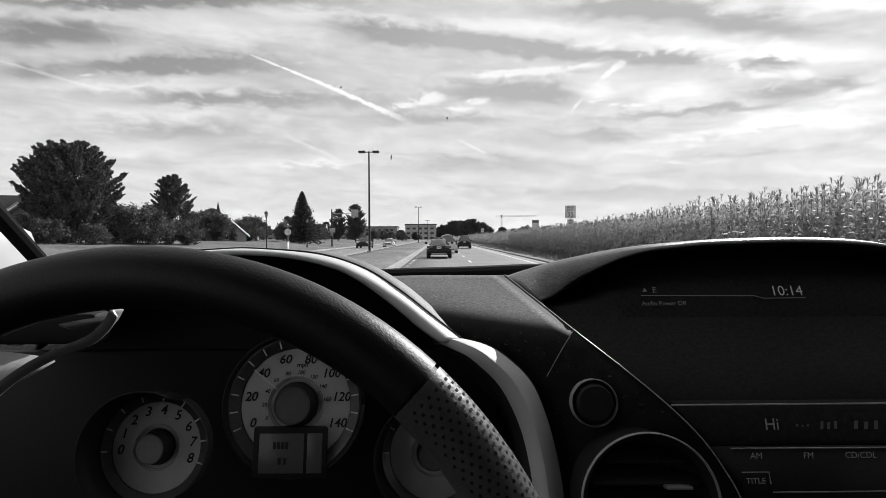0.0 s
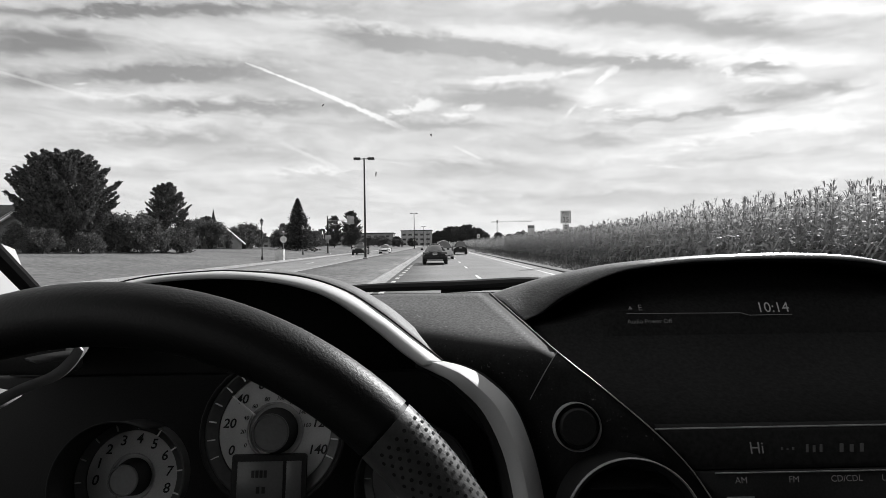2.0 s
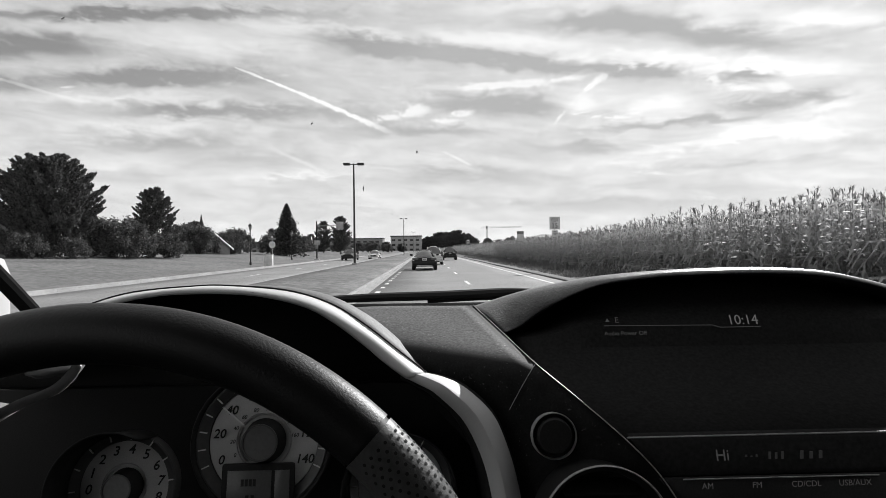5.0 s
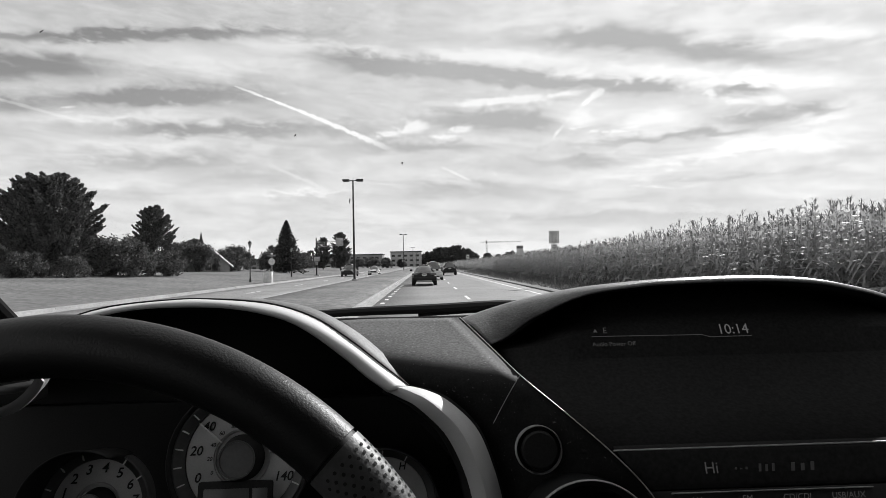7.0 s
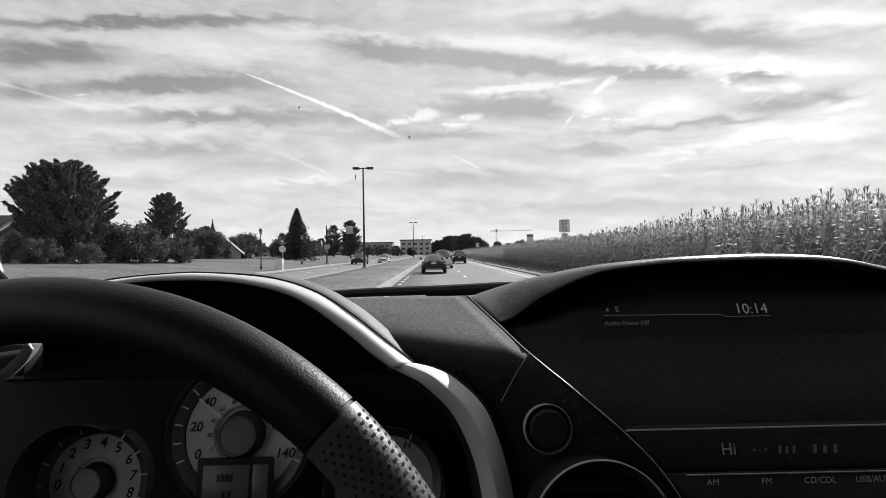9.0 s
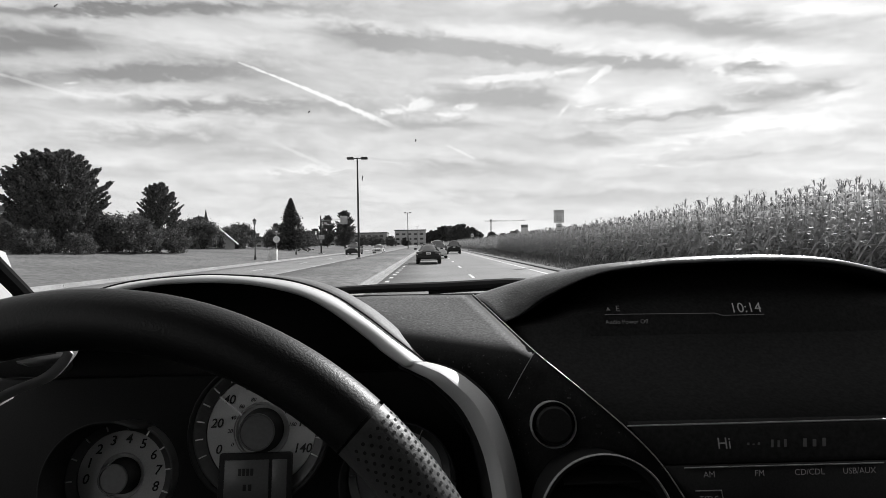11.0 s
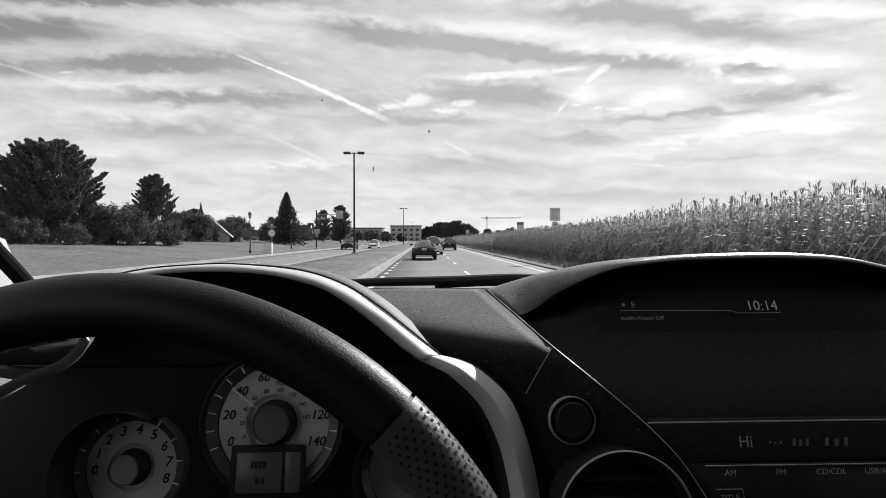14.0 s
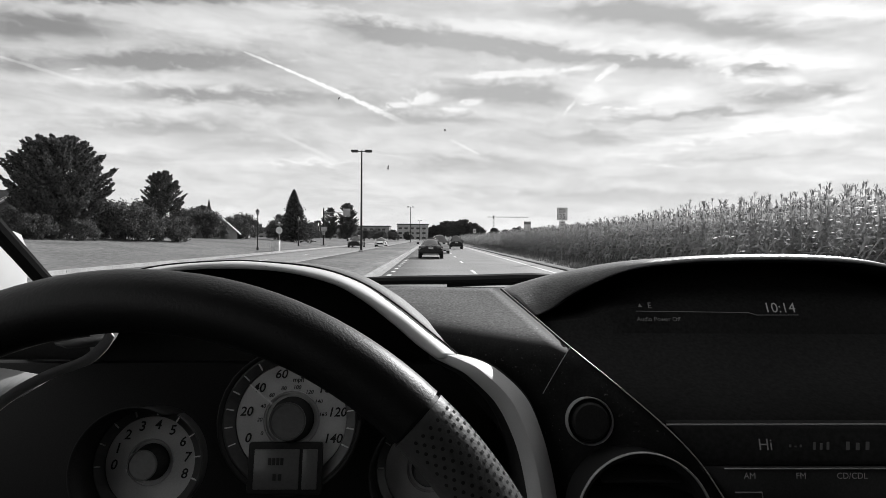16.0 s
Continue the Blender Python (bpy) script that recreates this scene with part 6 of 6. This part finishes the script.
def shell_box(name, lo, hi, mat=CABIN, bevel=0.01):
    bm = bmesh.new()
    box(bm, lo, hi, bevel)
    return part(name, bm, mat, shell)


LEFT, RIGHT = -0.60, 1.25
for x in (LEFT, RIGHT):
    bm = bmesh.new()
    tube(bm, curve([(x + 0.01 if x < 0 else x, 0.98, -0.17), (x + 0.02 if x < 0 else x, 0.80, -0.022), (x + 0.03 if x < 0 else x, 0.60, 0.13), (x + 0.04 if x < 0 else x, 0.30, 0.33), (x + 0.04 if x < 0 else x, 0.15, 0.40)], 20), 0.0115, 10)
    part("pillar", bm, PILLAR, shell, "slim black windscreen pillar")
shell_box("roof", (LEFT, -1.9, 0.40), (RIGHT, 0.22, 0.44))
shell_box("floor", (LEFT, -1.9, -1.02), (RIGHT, 1.0, -0.98))
# unseen, windowless wall added to stop light from the rear
shell_box("rear_wall", (LEFT, -1.95, -1.0), (RIGHT, -1.9, 0.42))
shell_box("door", (LEFT - 0.06, -0.70, -0.98), (LEFT, 0.98, -0.20))
shell_box("door", (RIGHT, -0.70, -0.98), (RIGHT + 0.06, 0.98, -0.20))
# unseen sides, closed where rear windows would be, to keep the dash dark
shell_box("side_wall", (LEFT - 0.06, -1.95, -0.98), (LEFT, -0.70, 0.42))
shell_box("side_wall", (RIGHT, -1.95, -0.98), (RIGHT + 0.06, -0.70, 0.42))
shell_box("bulkhead", (LEFT, 0.96, -1.0), (RIGHT, 1.0, -0.14))
# unseen seat, raised to block light on the steering wheel from behind
shell_box("seat_back", (-0.42, -0.60, -0.95), (0.14, -0.38, 0.06), CABIN, 0.05)
shell_box("headrest", (-0.28, -0.58, 0.08), (0.02, -0.44, 0.30), CABIN, 0.04)
shell_box("lower_dash", (LEFT, 0.60, -0.75), (RIGHT, 0.95, -0.13), BLACK_PLASTIC)
bm = bmesh.new()
skin(bm, [[(x, y, z) for x in (-0.62, 0.0, 0.35, 0.7, 1.26)] for y, z in ((1.0, -0.135), (1.15, -0.145), (1.7, -0.22), (2.05, -0.33), (2.15, -0.5))])
thick(part("bonnet", bm, CAR_DARK, shell, "dark bonnet"), 0.01)
bm = bmesh.new()
skin(bm, [[(x, y, z) for x in (0.5, 0.7, 0.95, 1.24)] for y, z in ((0.95, -0.105), (0.75, -0.07), (0.62, -0.065), (0.52, -0.10), (0.47, -0.2), (0.45, -0.4))])
thick(part("passenger_dash", bm, DASH, shell), 0.005)

# strip and wiper at the foot of the glass
wiper = cabin_thing("windscreen_wiper", "black windscreen wiper resting at the foot of the glass", "wiper")
bm = bmesh.new()
tube(bm, curve([(-0.30, 0.90, -0.068), (-0.10, 0.895, -0.0565), (0.05, 0.89, -0.0530), (0.16, 0.885, -0.0485), (0.21, 0.885, -0.052)], 24), lambda k: 0.0045 + 0.003 * math.sin(3.1 * k), 8)
part("blade", bm, BLACK_PLASTIC, wiper)
bm = bmesh.new()
tube(bm, curve([(0.23, 0.93, -0.085), (0.15, 0.90, -0.058), (0.02, 0.895, -0.060)], 12), 0.006, 8)
part("arm", bm, BLACK_PLASTIC, wiper)
bm = bmesh.new()
skin(bm, [[(x, y, z) for x in (-0.58, -0.2, 0.1, 0.4, 0.8, 1.22)] for y, z in ((0.86, -0.085), (0.90, -0.066), (0.95, -0.075), (1.02, -0.125))])
thick(part("glass_foot", bm, BLACK_PLASTIC, shell, "black strip under the windscreen"), 0.004)

glass = cabin_thing("windscreen", "clear car windscreen with a few dried specks", "windscreen", kind="structure")
bm = bmesh.new()
rows = []
for k in range(9):
    t = k / 8
    rows.append([(LEFT + 0.03 + (RIGHT - LEFT - 0.06) * i / 12, 0.99 - 0.80 * t + 0.05 * (1 - (i / 6 - 1) ** 2), -0.12 + 0.53 * t) for i in range(13)])
skin(bm, rows)
part("pane", bm, GLASS, glass).visible_shadow = False
rs = random.Random(4)


def speck(x, z, w, h, turn=0.0):
    """A dried splash on the glass."""
    t = (z + 0.12) / 0.53
    y = 0.99 - 0.80 * t + 0.03
    bm = bmesh.new()
    n = 9
    ring = [bm.verts.new((w * math.cos(6.283 * i / n) * rs.uniform(0.6, 1.2), 0, h * math.sin(6.283 * i / n) * rs.uniform(0.7, 1.2))) for i in range(n)]
    bm.faces.new(ring)
    ob = part("speck", bm, SPECK, glass, smooth=False)
    thick(ob, 0.0006)
    ob.matrix_basis = pose(x, y - 0.004, z, -33, turn, 0)


for px, pz, w, h, a in ((-0.059, 0.099, 0.0009, 0.0042, 5), (0.009, 0.135, 0.0010, 0.0020, 0), (-0.104, 0.160, 0.0007, 0.0018, 20), (-0.2, 0.25, 0.0008, 0.0012, 0), (-0.30, 0.23, 0.0008, 0.0018, 30), (0.10, 0.335, 0.0009, 0.0022, 0)):
    speck(px, pz, w, h, a)

# pale block added for the glare in the side window, shaped as a door mirror
mirror = cabin_thing("door_mirror", "pale block standing in for the glare outside the side window", "mirror")
bm = bmesh.new()
box(bm, (-0.95, 0.80, -0.20), (-0.672, 0.96, 0.030), 0.04)
part("housing", bm, CAR_LIGHT, mirror)
bm = bmesh.new()
box(bm, (-0.68, 0.84, -0.18), (-0.60, 0.92, -0.10), 0.01)
part("bracket", bm, BLACK_PLASTIC, mirror)
